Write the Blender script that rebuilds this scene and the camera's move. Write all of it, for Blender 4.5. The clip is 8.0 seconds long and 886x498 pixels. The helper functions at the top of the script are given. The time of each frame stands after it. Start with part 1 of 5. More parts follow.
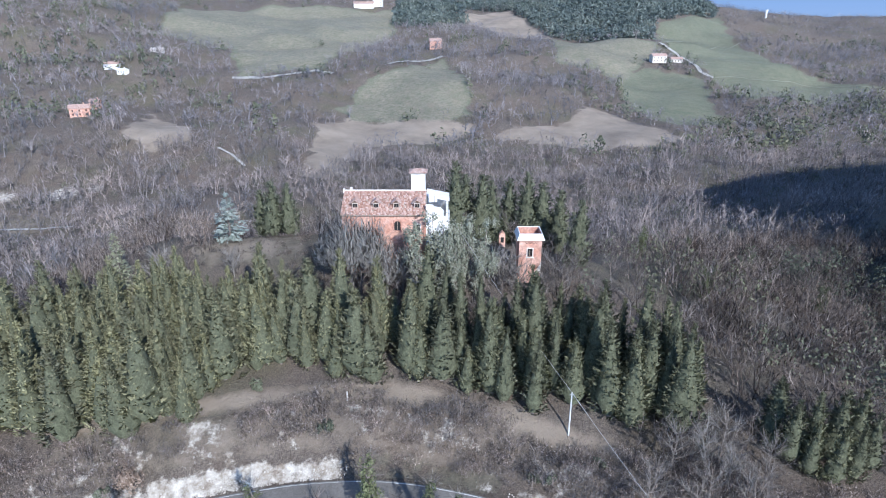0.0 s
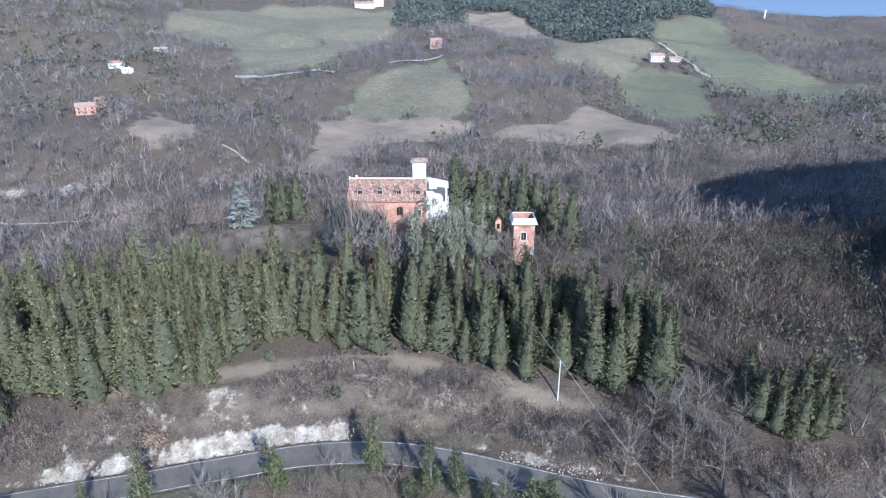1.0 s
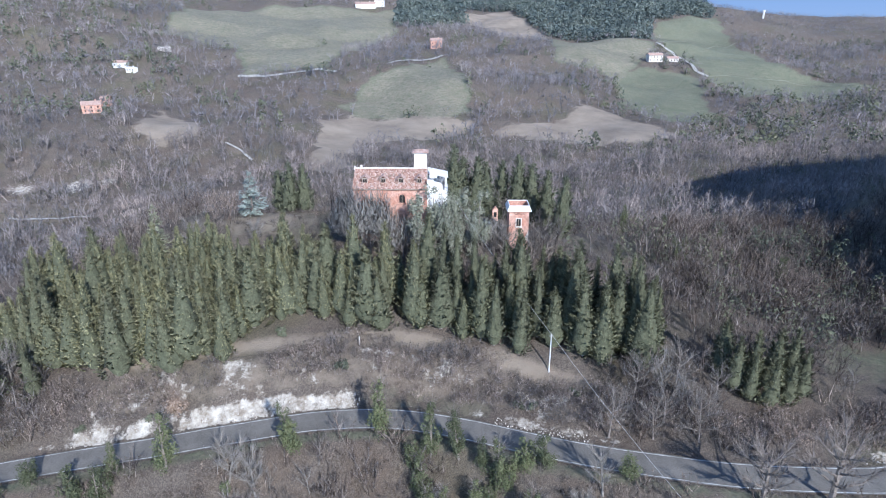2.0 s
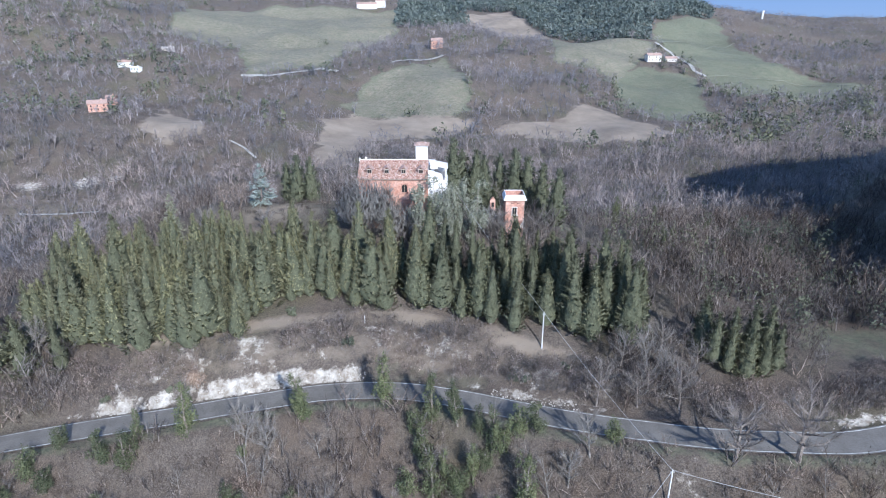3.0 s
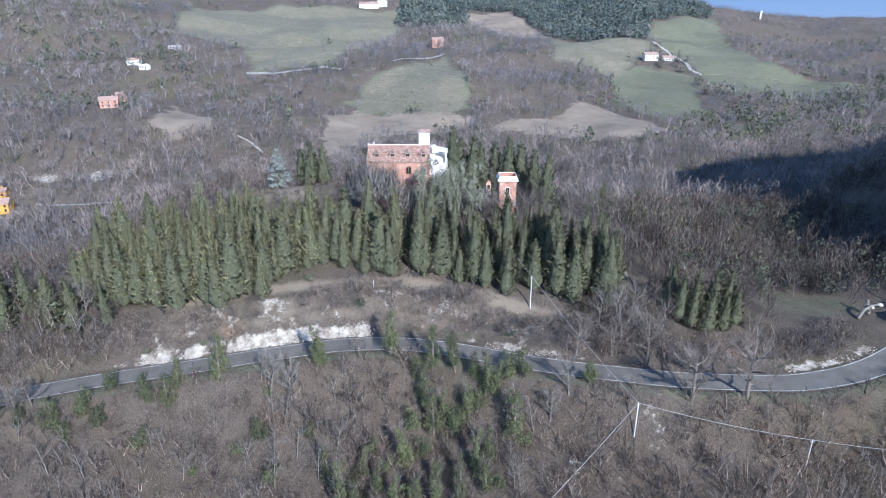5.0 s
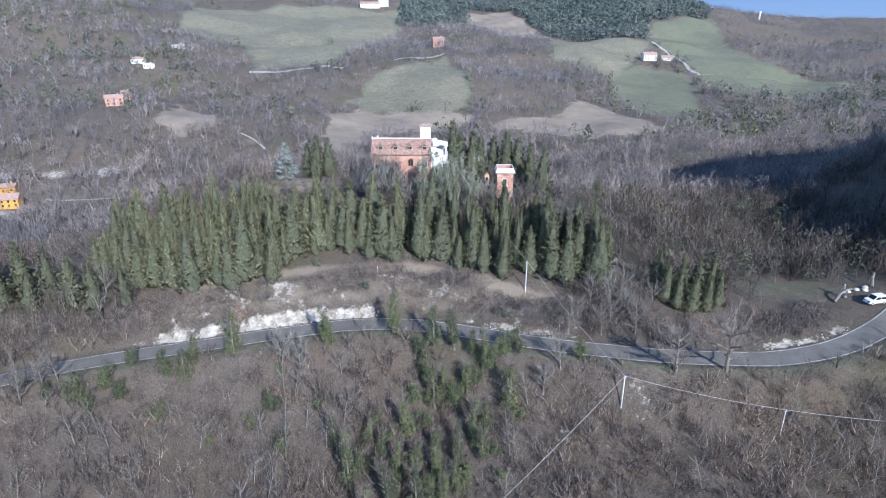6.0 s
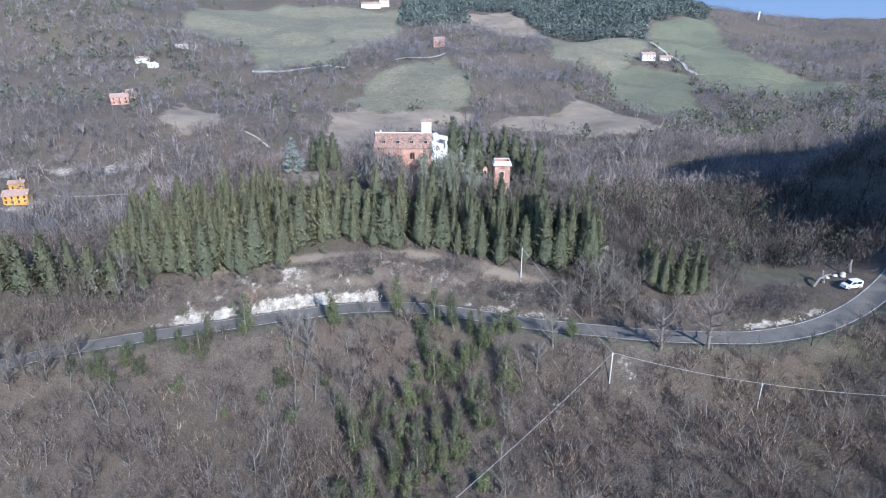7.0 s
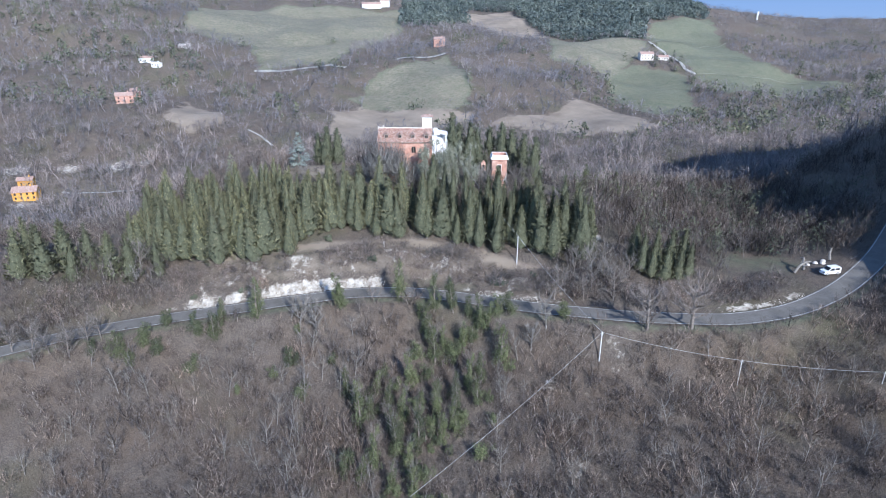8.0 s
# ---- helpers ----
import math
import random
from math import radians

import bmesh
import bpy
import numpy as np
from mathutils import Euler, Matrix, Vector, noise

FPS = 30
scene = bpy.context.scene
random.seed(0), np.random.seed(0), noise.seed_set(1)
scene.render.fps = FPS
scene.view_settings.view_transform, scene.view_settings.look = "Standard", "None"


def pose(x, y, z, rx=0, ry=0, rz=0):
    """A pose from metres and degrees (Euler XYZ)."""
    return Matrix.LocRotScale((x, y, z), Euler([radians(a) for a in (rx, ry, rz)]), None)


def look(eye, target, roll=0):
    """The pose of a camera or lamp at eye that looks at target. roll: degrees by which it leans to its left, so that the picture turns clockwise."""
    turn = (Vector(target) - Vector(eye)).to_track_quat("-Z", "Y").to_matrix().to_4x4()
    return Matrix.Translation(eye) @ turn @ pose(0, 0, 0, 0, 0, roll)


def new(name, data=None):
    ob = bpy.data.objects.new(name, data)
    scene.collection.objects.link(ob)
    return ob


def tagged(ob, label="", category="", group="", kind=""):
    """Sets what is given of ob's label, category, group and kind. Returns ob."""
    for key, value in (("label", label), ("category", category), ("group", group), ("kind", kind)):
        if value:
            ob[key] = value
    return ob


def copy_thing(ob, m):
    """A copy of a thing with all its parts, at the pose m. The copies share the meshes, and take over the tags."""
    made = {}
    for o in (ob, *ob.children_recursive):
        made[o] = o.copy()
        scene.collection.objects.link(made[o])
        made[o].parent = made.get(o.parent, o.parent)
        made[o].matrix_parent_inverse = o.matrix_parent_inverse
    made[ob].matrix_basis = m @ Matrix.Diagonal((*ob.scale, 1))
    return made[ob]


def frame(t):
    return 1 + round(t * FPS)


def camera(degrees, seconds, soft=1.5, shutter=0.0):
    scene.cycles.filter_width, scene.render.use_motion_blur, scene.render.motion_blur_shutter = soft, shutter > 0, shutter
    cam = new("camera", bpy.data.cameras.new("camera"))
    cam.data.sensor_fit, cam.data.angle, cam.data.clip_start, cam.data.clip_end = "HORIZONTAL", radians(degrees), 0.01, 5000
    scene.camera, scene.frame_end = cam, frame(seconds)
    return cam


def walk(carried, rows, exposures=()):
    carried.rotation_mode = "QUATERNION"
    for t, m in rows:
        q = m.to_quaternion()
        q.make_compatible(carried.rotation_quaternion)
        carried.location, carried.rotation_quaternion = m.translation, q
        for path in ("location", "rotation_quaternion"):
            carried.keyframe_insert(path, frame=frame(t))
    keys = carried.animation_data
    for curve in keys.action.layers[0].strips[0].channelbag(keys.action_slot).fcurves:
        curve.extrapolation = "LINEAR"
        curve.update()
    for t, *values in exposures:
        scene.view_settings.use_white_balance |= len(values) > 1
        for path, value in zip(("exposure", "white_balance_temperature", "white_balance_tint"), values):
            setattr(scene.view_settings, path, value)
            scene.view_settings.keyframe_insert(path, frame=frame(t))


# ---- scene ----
cam = camera(71.5, 8.0, soft=1.0)
EYE, TILT = 57.0, -21.3
ROWS = [
    (0.0, 0.00, 0.00, 0.00, 0.000, 0.000, -0.000),
    (0.5, 0.06, -3.63, -1.47, 0.006, -0.006, -0.030),
    (1.0, 0.15, -7.32, -2.96, 0.019, 0.000, -0.030),
    (1.5, 0.22, -10.88, -4.42, 0.032, 0.006, -0.040),
    (3.0, 0.38, -21.43, -8.60, 0.097, 0.058, -0.090),
    (3.5, 0.41, -24.98, -9.98, 0.110, 0.058, -0.130),
    (4.0, 0.44, -28.55, -11.32, 0.143, 0.052, -0.140),
    (4.5, 0.51, -32.05, -12.69, 0.149, 0.039, -0.150),
    (6.0, 0.57, -42.63, -16.80, 0.182, 0.019, -0.300),
    (6.5, 0.64, -46.33, -18.22, 0.195, 0.045, -0.320),
    (7.0, 0.68, -49.89, -19.55, 0.214, 0.039, -0.350),
    (7.5, 0.75, -53.50, -20.93, 0.220, 0.039, -0.350),
    (8.0, 0.83, -57.09, -22.23, 0.240, 0.039, -0.350),
]
walk(cam, [(t, pose(0, 0, EYE, TILT) @ pose(x, y, z, 90 + pitch, roll, yaw)) for t, x, y, z, yaw, pitch, roll in ROWS],
     exposures=[(0.0, 0.8, 5720, 9), (8.0, 0.8, 5720, 9)])

# ---------------------------------------------------------------- light
SUN_AZIMUTH, SUN_HEIGHT = 154.0, 31.0          # clockwise from +y; degrees
world = bpy.data.worlds.new("world")
scene.world = world
world.use_nodes = True
sky = world.node_tree.nodes.new("ShaderNodeTexSky")
sky.sky_type = "NISHITA"
sky.sun_disc = False
sky.sun_elevation, sky.sun_rotation = radians(SUN_HEIGHT), radians(SUN_AZIMUTH)
sky.air_density, sky.dust_density, sky.ozone_density = 0.7, 0.0, 3.0
back = world.node_tree.nodes["Background"]
world.node_tree.links.new(sky.outputs[0], back.inputs[0])
back.inputs[1].default_value = 0.15
sun = new("sun", bpy.data.lights.new("sun", "SUN"))
sun.data.energy, sun.data.angle, sun.data.color = 3.7, radians(0.6), (1.0, 0.958, 0.905)
a, e = radians(SUN_AZIMUTH), radians(SUN_HEIGHT)
sun.matrix_world = look((0, 0, 300), (-math.sin(a) * 100, -math.cos(a) * 100, 300 - 100 * math.tan(e)))


# ---------------------------------------------------------------- materials
def material(name, rough=0.9, metal=0.0):
    m = bpy.data.materials.new(name)
    m.use_nodes = True
    n = m.node_tree
    p = n.nodes["Principled BSDF"]
    p.inputs["Roughness"].default_value, p.inputs["Metallic"].default_value = rough, metal
    p.inputs["Specular IOR Level"].default_value = 0.25
    return m, n, p


def node(n, kind, **inputs):
    made = n.nodes.new(kind)
    for k, v in inputs.items():
        made.inputs[k.replace("_", " ")].default_value = v
    return made


def noise_at(n, scale, detail=4.0, rough=0.6):
    tex = node(n, "ShaderNodeTexNoise", Scale=scale, Detail=detail, Roughness=rough)
    n.links.new(node_coords(n), tex.inputs["Vector"])
    return tex.outputs["Fac"]


def node_coords(n):
    g = n.nodes.get("place") or n.nodes.new("ShaderNodeNewGeometry")
    g.name = "place"
    return g.outputs["Position"]


def mix(n, fac, c1, c2, mode="MIX"):
    m = n.nodes.new("ShaderNodeMix")
    m.data_type, m.blend_type = "RGBA", mode
    for key, v in ((0, fac), (6, c1), (7, c2)):
        if hasattr(v, "links"):
            n.links.new(v, m.inputs[key])
        else:
            m.inputs[key].default_value = (*v, 1) if isinstance(v, tuple) else v
    return m.outputs[2]


def ramp(n, fac, lo, hi):
    r = node(n, "ShaderNodeMapRange", From_Min=lo, From_Max=hi)
    n.links.new(fac, r.inputs["Value"])
    return r.outputs["Result"]


def bump(n, p, fac, strength, depth):
    b = node(n, "ShaderNodeBump", Strength=strength, Distance=depth)
    n.links.new(fac, b.inputs["Height"])
    n.links.new(b.outputs[0], p.inputs["Normal"])


def surface(name, c1, c2, scale, rough=0.9, fine=0.0, fine_scale=8.0, relief=0.0, metal=0.0):
    """Two colours mottled at one size, with a finer grain and relief over them."""
    m, n, p = material(name, rough, metal)
    big = ramp(n, noise_at(n, scale), 0.35, 0.65)
    col = mix(n, big, c1, c2)
    if fine:
        grain = ramp(n, noise_at(n, fine_scale, 3.0), 0.3, 0.7)
        dark = mix(n, grain, (1 - fine,) * 3, (1 + fine * 0.5,) * 3)
        col = mix(n, 1.0, col, dark, "MULTIPLY")
    n.links.new(col, p.inputs["Base Color"])
    if relief:
        bump(n, p, noise_at(n, fine_scale, 4.0), 0.8, relief)
    return m


def piecewise(name, colours, rough=0.9, source="island", patch=0.0, tone=False, each=0.0):
    """Colour picked for each twig, leaf or piece on its own; patch: a slow drift of tone across the land."""
    m, n, p = material(name, rough)
    if source == "island":
        pick = n.nodes.new("ShaderNodeNewGeometry").outputs["Random Per Island"]
    else:
        pick = n.nodes.new("ShaderNodeObjectInfo").outputs["Random"]
    cr = n.nodes.new("ShaderNodeValToRGB")
    cr.color_ramp.elements[0].color = (*colours[0], 1)
    cr.color_ramp.elements[1].color = (*colours[-1], 1)
    for i, c in enumerate(colours[1:-1]):
        cr.color_ramp.elements.new((i + 1) / (len(colours) - 1)).color = (*c, 1)
    n.links.new(pick, cr.inputs[0])
    col = cr.outputs[0]
    if patch:
        drift = ramp(n, noise_at(n, patch, 3.0), 0.3, 0.7)
        col = mix(n, 1.0, col, mix(n, drift, (0.6, 0.63, 0.68), (1.3, 1.16, 1.06)), "MULTIPLY")
    if tone:
        own = n.nodes.new("ShaderNodeAttribute")
        own.attribute_name = "tone"
        col = mix(n, 1.0, col, mix(n, own.outputs["Fac"], (0.65, 0.66, 0.68), (1.35, 1.32, 1.3)), "MULTIPLY")
    if each:
        own = n.nodes.new("ShaderNodeObjectInfo").outputs["Random"]
        col = mix(n, 1.0, col, mix(n, own, (1 - each, 1 - each, 1 - each * 0.8), (1 + each * 1.1, 1 + each, 1 + each * 0.6)), "MULTIPLY")
    n.links.new(col, p.inputs["Base Color"])
    p.inputs["Specular IOR Level"].default_value = 0.12
    return m


def ground_material():
    """Leaf litter and scrub, with grass, dry turf and pale chalk where the land's own cover says so."""
    m, n, p = material("ground", 0.95)
    cover = n.nodes.new("ShaderNodeVertexColor")
    cover.layer_name = "cover"
    parts = n.nodes.new("ShaderNodeSeparateColor")
    n.links.new(cover.outputs[0], parts.inputs[0])
    litter = mix(n, ramp(n, noise_at(n, 0.25, 6.0, 0.7), 0.3, 0.7), (0.055, 0.045, 0.038), (0.15, 0.125, 0.104))
    litter = mix(n, ramp(n, noise_at(n, 2.5, 5.0, 0.75), 0.35, 0.75), litter, (0.19, 0.166, 0.146))
    litter = mix(n, ramp(n, noise_at(n, 0.07, 5.0, 0.7), 0.45, 0.7), litter, (0.135, 0.106, 0.085))
    litter = mix(n, ramp(n, noise_at(n, 0.03, 4.0), 0.5, 0.8), litter, (0.11, 0.11, 0.065))
    litter = mix(n, 1.0, litter, mix(n, ramp(n, noise_at(n, 6.0, 4.0, 0.8), 0.35, 0.65), (0.5, 0.48, 0.46), (1.7, 1.64, 1.58)), "MULTIPLY")
    grass = mix(n, ramp(n, noise_at(n, 0.02, 5.0, 0.65), 0.3, 0.7), (0.14, 0.152, 0.102), (0.19, 0.196, 0.138))
    grass = mix(n, ramp(n, noise_at(n, 0.16, 6.0, 0.75), 0.42, 0.72), grass, (0.225, 0.205, 0.145))
    grass = mix(n, 1.0, grass, mix(n, ramp(n, noise_at(n, 1.1, 6.0, 0.8), 0.35, 0.65), (0.65, 0.66, 0.66), (1.3, 1.3, 1.25)), "MULTIPLY")
    dry = mix(n, ramp(n, noise_at(n, 0.05, 5.0), 0.3, 0.7), (0.23, 0.187, 0.145), (0.365, 0.30, 0.235))
    chalk = mix(n, ramp(n, noise_at(n, 0.5, 7.0, 0.75), 0.38, 0.62), (0.30, 0.245, 0.19), (0.78, 0.73, 0.65))
    edge = noise_at(n, 0.3, 6.0, 0.7)

    coarse = noise_at(n, 0.55, 8.0, 0.78)

    def mask(channel, edge=edge, lo=0.78, hi=1.12, gain=0.9):
        add = n.nodes.new("ShaderNodeMath")
        add.operation = "MULTIPLY_ADD"
        n.links.new(edge, add.inputs[0])
        add.inputs[1].default_value = gain
        n.links.new(parts.outputs[channel], add.inputs[2])
        return ramp(n, add.outputs[0], lo, hi)

    col = mix(n, mask(0), litter, grass)
    col = mix(n, mask(1), col, dry)
    col = mix(n, mask(2, coarse, 1.27, 1.46, 1.55), col, chalk)
    n.links.new(col, p.inputs["Base Color"])
    bump(n, p, noise_at(n, 2.2, 8.0, 0.75), 1.0, 0.5)
    return m


GROUND = ground_material()
ASPHALT = surface("asphalt", (0.165, 0.152, 0.136), (0.22, 0.205, 0.185), 0.35, 0.85, 0.25, 5.0, 0.01)
LINE_PAINT = surface("road_paint", (0.30, 0.29, 0.27), (0.72, 0.71, 0.68), 0.45, 0.7, 0.3, 3.0)
GRAVEL = surface("pale_gravel", (0.36, 0.34, 0.30), (0.50, 0.48, 0.44), 0.4, 0.95, 0.2, 4.0)
CHALK = surface("chalk_rock", (0.42, 0.37, 0.31), (0.74, 0.69, 0.62), 0.9, 0.95, 0.25, 6.0, 0.05)
TWIGS = piecewise("bare_twigs", [(0.065, 0.054, 0.047), (0.105, 0.09, 0.08), (0.16, 0.14, 0.127), (0.22, 0.2, 0.184), (0.32, 0.3, 0.28)], patch=0.02, tone=True)
THICKET = piecewise("thicket_twigs", [(0.048, 0.038, 0.033), (0.095, 0.077, 0.066), (0.16, 0.134, 0.116), (0.235, 0.205, 0.182), (0.36, 0.33, 0.30)], patch=0.06, tone=True)
LOOSE_TWIGS = piecewise("loose_twigs", [(0.08, 0.067, 0.058), (0.14, 0.122, 0.108), (0.22, 0.196, 0.178), (0.32, 0.293, 0.27)])
# Paler and flatter than the near twigs: distance haze put into the colour.
VALLEY_HAZE_TWIGS = piecewise("valley_haze_twigs", [(0.185, 0.172, 0.17), (0.235, 0.219, 0.216), (0.285, 0.268, 0.264), (0.35, 0.332, 0.327)], patch=0.02, tone=True)
# Pine green shifted to pale blue: haze on the far slope, painted in.
HAZE_PINE = piecewise("haze_blue_pine_leaf", [(0.085, 0.112, 0.105), (0.125, 0.158, 0.148), (0.175, 0.208, 0.195)], patch=0.02)
DORMER_STONE = surface("dormer_stone", (0.42, 0.33, 0.28), (0.60, 0.50, 0.44), 1.8, 0.95, 0.2, 6.0)
# Darker copy of the bare twigs: ridge shading is put into the colour.
SHADE_TWIGS = piecewise("shade_dark_twigs", [(0.045, 0.037, 0.033), (0.07, 0.06, 0.053), (0.105, 0.092, 0.083), (0.16, 0.145, 0.133)], patch=0.03, tone=True)
# Paler and bluer still: haze over the far hills painted as twig colour.
FAR_HAZE_TWIGS = piecewise("far_haze_twigs", [(0.215, 0.21, 0.22), (0.25, 0.245, 0.256), (0.29, 0.284, 0.296), (0.34, 0.333, 0.345)], patch=0.012, tone=True)
GREY_TWIGS = piecewise("grey_bare_twigs", [(0.17, 0.155, 0.14), (0.25, 0.235, 0.215), (0.34, 0.325, 0.305)])
MIXED_GREEN = piecewise("scrub_leaf", [(0.06, 0.075, 0.04), (0.10, 0.115, 0.064), (0.145, 0.16, 0.09), (0.19, 0.20, 0.12)], each=0.3)
BARK = surface("grey_bark", (0.16, 0.13, 0.11), (0.32, 0.28, 0.25), 2.0, 0.95, 0.3, 9.0, 0.03)
CYPRESS = piecewise("cypress_leaf", [(0.155, 0.156, 0.094), (0.185, 0.183, 0.112), (0.215, 0.21, 0.131), (0.25, 0.243, 0.158)], each=0.26)
DARK_CYPRESS = piecewise("dark_cypress_leaf", [(0.085, 0.09, 0.058), (0.118, 0.122, 0.079), (0.155, 0.157, 0.103), (0.2, 0.198, 0.135)], each=0.24)
BANK_TWIGS = piecewise("bank_twigs", [(0.11, 0.094, 0.086), (0.18, 0.158, 0.145), (0.26, 0.234, 0.216), (0.40, 0.37, 0.345)], patch=0.1, tone=True)
CONIFER = piecewise("dark_conifer_leaf", [(0.09, 0.106, 0.074), (0.14, 0.158, 0.11), (0.195, 0.21, 0.15)], patch=0.03)
SILVER = piecewise("silver_leaf", [(0.17, 0.178, 0.13), (0.235, 0.24, 0.182), (0.31, 0.308, 0.245)])
BLUE = piecewise("blue_cedar_leaf", [(0.24, 0.275, 0.235), (0.33, 0.37, 0.325), (0.43, 0.47, 0.42)])
IVY = piecewise("ivy_leaf", [(0.06, 0.07, 0.038), (0.092, 0.105, 0.057), (0.128, 0.142, 0.08), (0.172, 0.183, 0.11)], each=0.3)
RUSSET = piecewise("russet_leaf", [(0.20, 0.14, 0.105), (0.30, 0.22, 0.168), (0.40, 0.315, 0.25)])
YELLOWISH = piecewise("yellow_green_leaf", [(0.20, 0.205, 0.125), (0.28, 0.28, 0.18), (0.37, 0.36, 0.25)])
PINK_WALL = surface("red_brick_plaster", (0.40, 0.19, 0.14), (0.60, 0.36, 0.28), 0.55, 0.95, 0.35, 3.0, 0.02)
PINK_PALE = surface("faded_red_render", (0.50, 0.25, 0.18), (0.68, 0.44, 0.35), 0.6, 0.95, 0.32, 2.6, 0.02)
WHITE_WALL = surface("white_plaster", (0.74, 0.71, 0.68), (0.86, 0.84, 0.82), 0.6, 0.9, 0.12, 4.0, 0.01)
TILES = piecewise("roof_tile", [(0.30, 0.17, 0.13), (0.42, 0.25, 0.19), (0.50, 0.33, 0.27), (0.60, 0.46, 0.40)])
ORANGE_WALL = surface("orange_render", (0.66, 0.33, 0.07), (0.75, 0.42, 0.12), 0.5, 0.9, 0.1, 4.0)
DARK = surface("dark_opening", (0.02, 0.02, 0.02), (0.035, 0.03, 0.03), 1.0, 0.6)
TILE_CAP = surface("roof_tile_cap", (0.38, 0.22, 0.17), (0.58, 0.44, 0.38), 1.6, 0.95, 0.35, 7.0, 0.03)
STONE = surface("pale_stone", (0.60, 0.54, 0.48), (0.74, 0.69, 0.63), 1.5, 0.9, 0.15, 8.0)
CONCRETE = surface("pole_concrete", (0.62, 0.60, 0.57), (0.74, 0.72, 0.70), 2.0, 0.85, 0.1, 10.0)
WIRE = surface("cable", (0.35, 0.35, 0.35), (0.45, 0.45, 0.45), 1.0, 0.6)
WOOD = surface("weathered_wood", (0.30, 0.24, 0.18), (0.42, 0.35, 0.28), 1.2, 0.9, 0.2, 7.0)
CAR_WHITE = surface("white_car_paint", (0.80, 0.80, 0.80), (0.84, 0.84, 0.84), 1.0, 0.3)
GLASS_DARK = surface("car_glass", (0.02, 0.022, 0.025), (0.03, 0.03, 0.035), 1.0, 0.1)
# Dark green of the crown cores: shade between the sprays, as colour.
SHADE_CORE = surface("shaded_crown_core", (0.075, 0.08, 0.05), (0.13, 0.136, 0.086), 1.6, 0.95, 0.4, 4.0, 0.2)
GRASS_TRACK = surface("worn_grass", (0.23, 0.225, 0.16), (0.30, 0.29, 0.22), 0.1, 0.95, 0.2, 2.0)
RUBBER = surface("tyre_rubber", (0.02, 0.02, 0.02), (0.03, 0.03, 0.03), 4.0, 0.8)
BRANCH_PALE = surface("pale_dead_wood", (0.19, 0.17, 0.15), (0.34, 0.31, 0.28), 1.5, 0.9, 0.2, 8.0)



def backdrop():
    """The pale blue air far beyond the last ridge."""
    m = bpy.data.materials.new("distant_air")
    m.use_nodes = True
    n = m.node_tree
    n.nodes.remove(n.nodes["Principled BSDF"])
    glow = n.nodes.new("ShaderNodeEmission")
    split = n.nodes.new("ShaderNodeSeparateXYZ")
    n.links.new(node_coords(n), split.inputs[0])
    up = ramp(n, split.outputs[2], -60, 260)
    n.links.new(mix(n, up, (0.205, 0.285, 0.43), (0.14, 0.235, 0.43)), glow.inputs[0])
    n.links.new(glow.outputs[0], n.nodes["Material Output"].inputs[0])
    bm = bmesh.new()
    cols = [(4500 * math.sin(radians(a)), 4500 * math.cos(radians(a))) for a in range(-60, 61, 5)]
    lo, hi = [bm.verts.new((x, y, -150)) for x, y in cols], [bm.verts.new((x, y, 420)) for x, y in cols]
    for k in range(len(cols) - 1):
        bm.faces.new((lo[k], lo[k + 1], hi[k + 1], hi[k]))
    me = bpy.data.meshes.new("backdrop")
    bm.to_mesh(me)
    bm.free()
    me.materials.append(m)
    tagged(new("backdrop", me), "pale blue hazy sky beyond the hills", "sky", kind="structure")


backdrop()

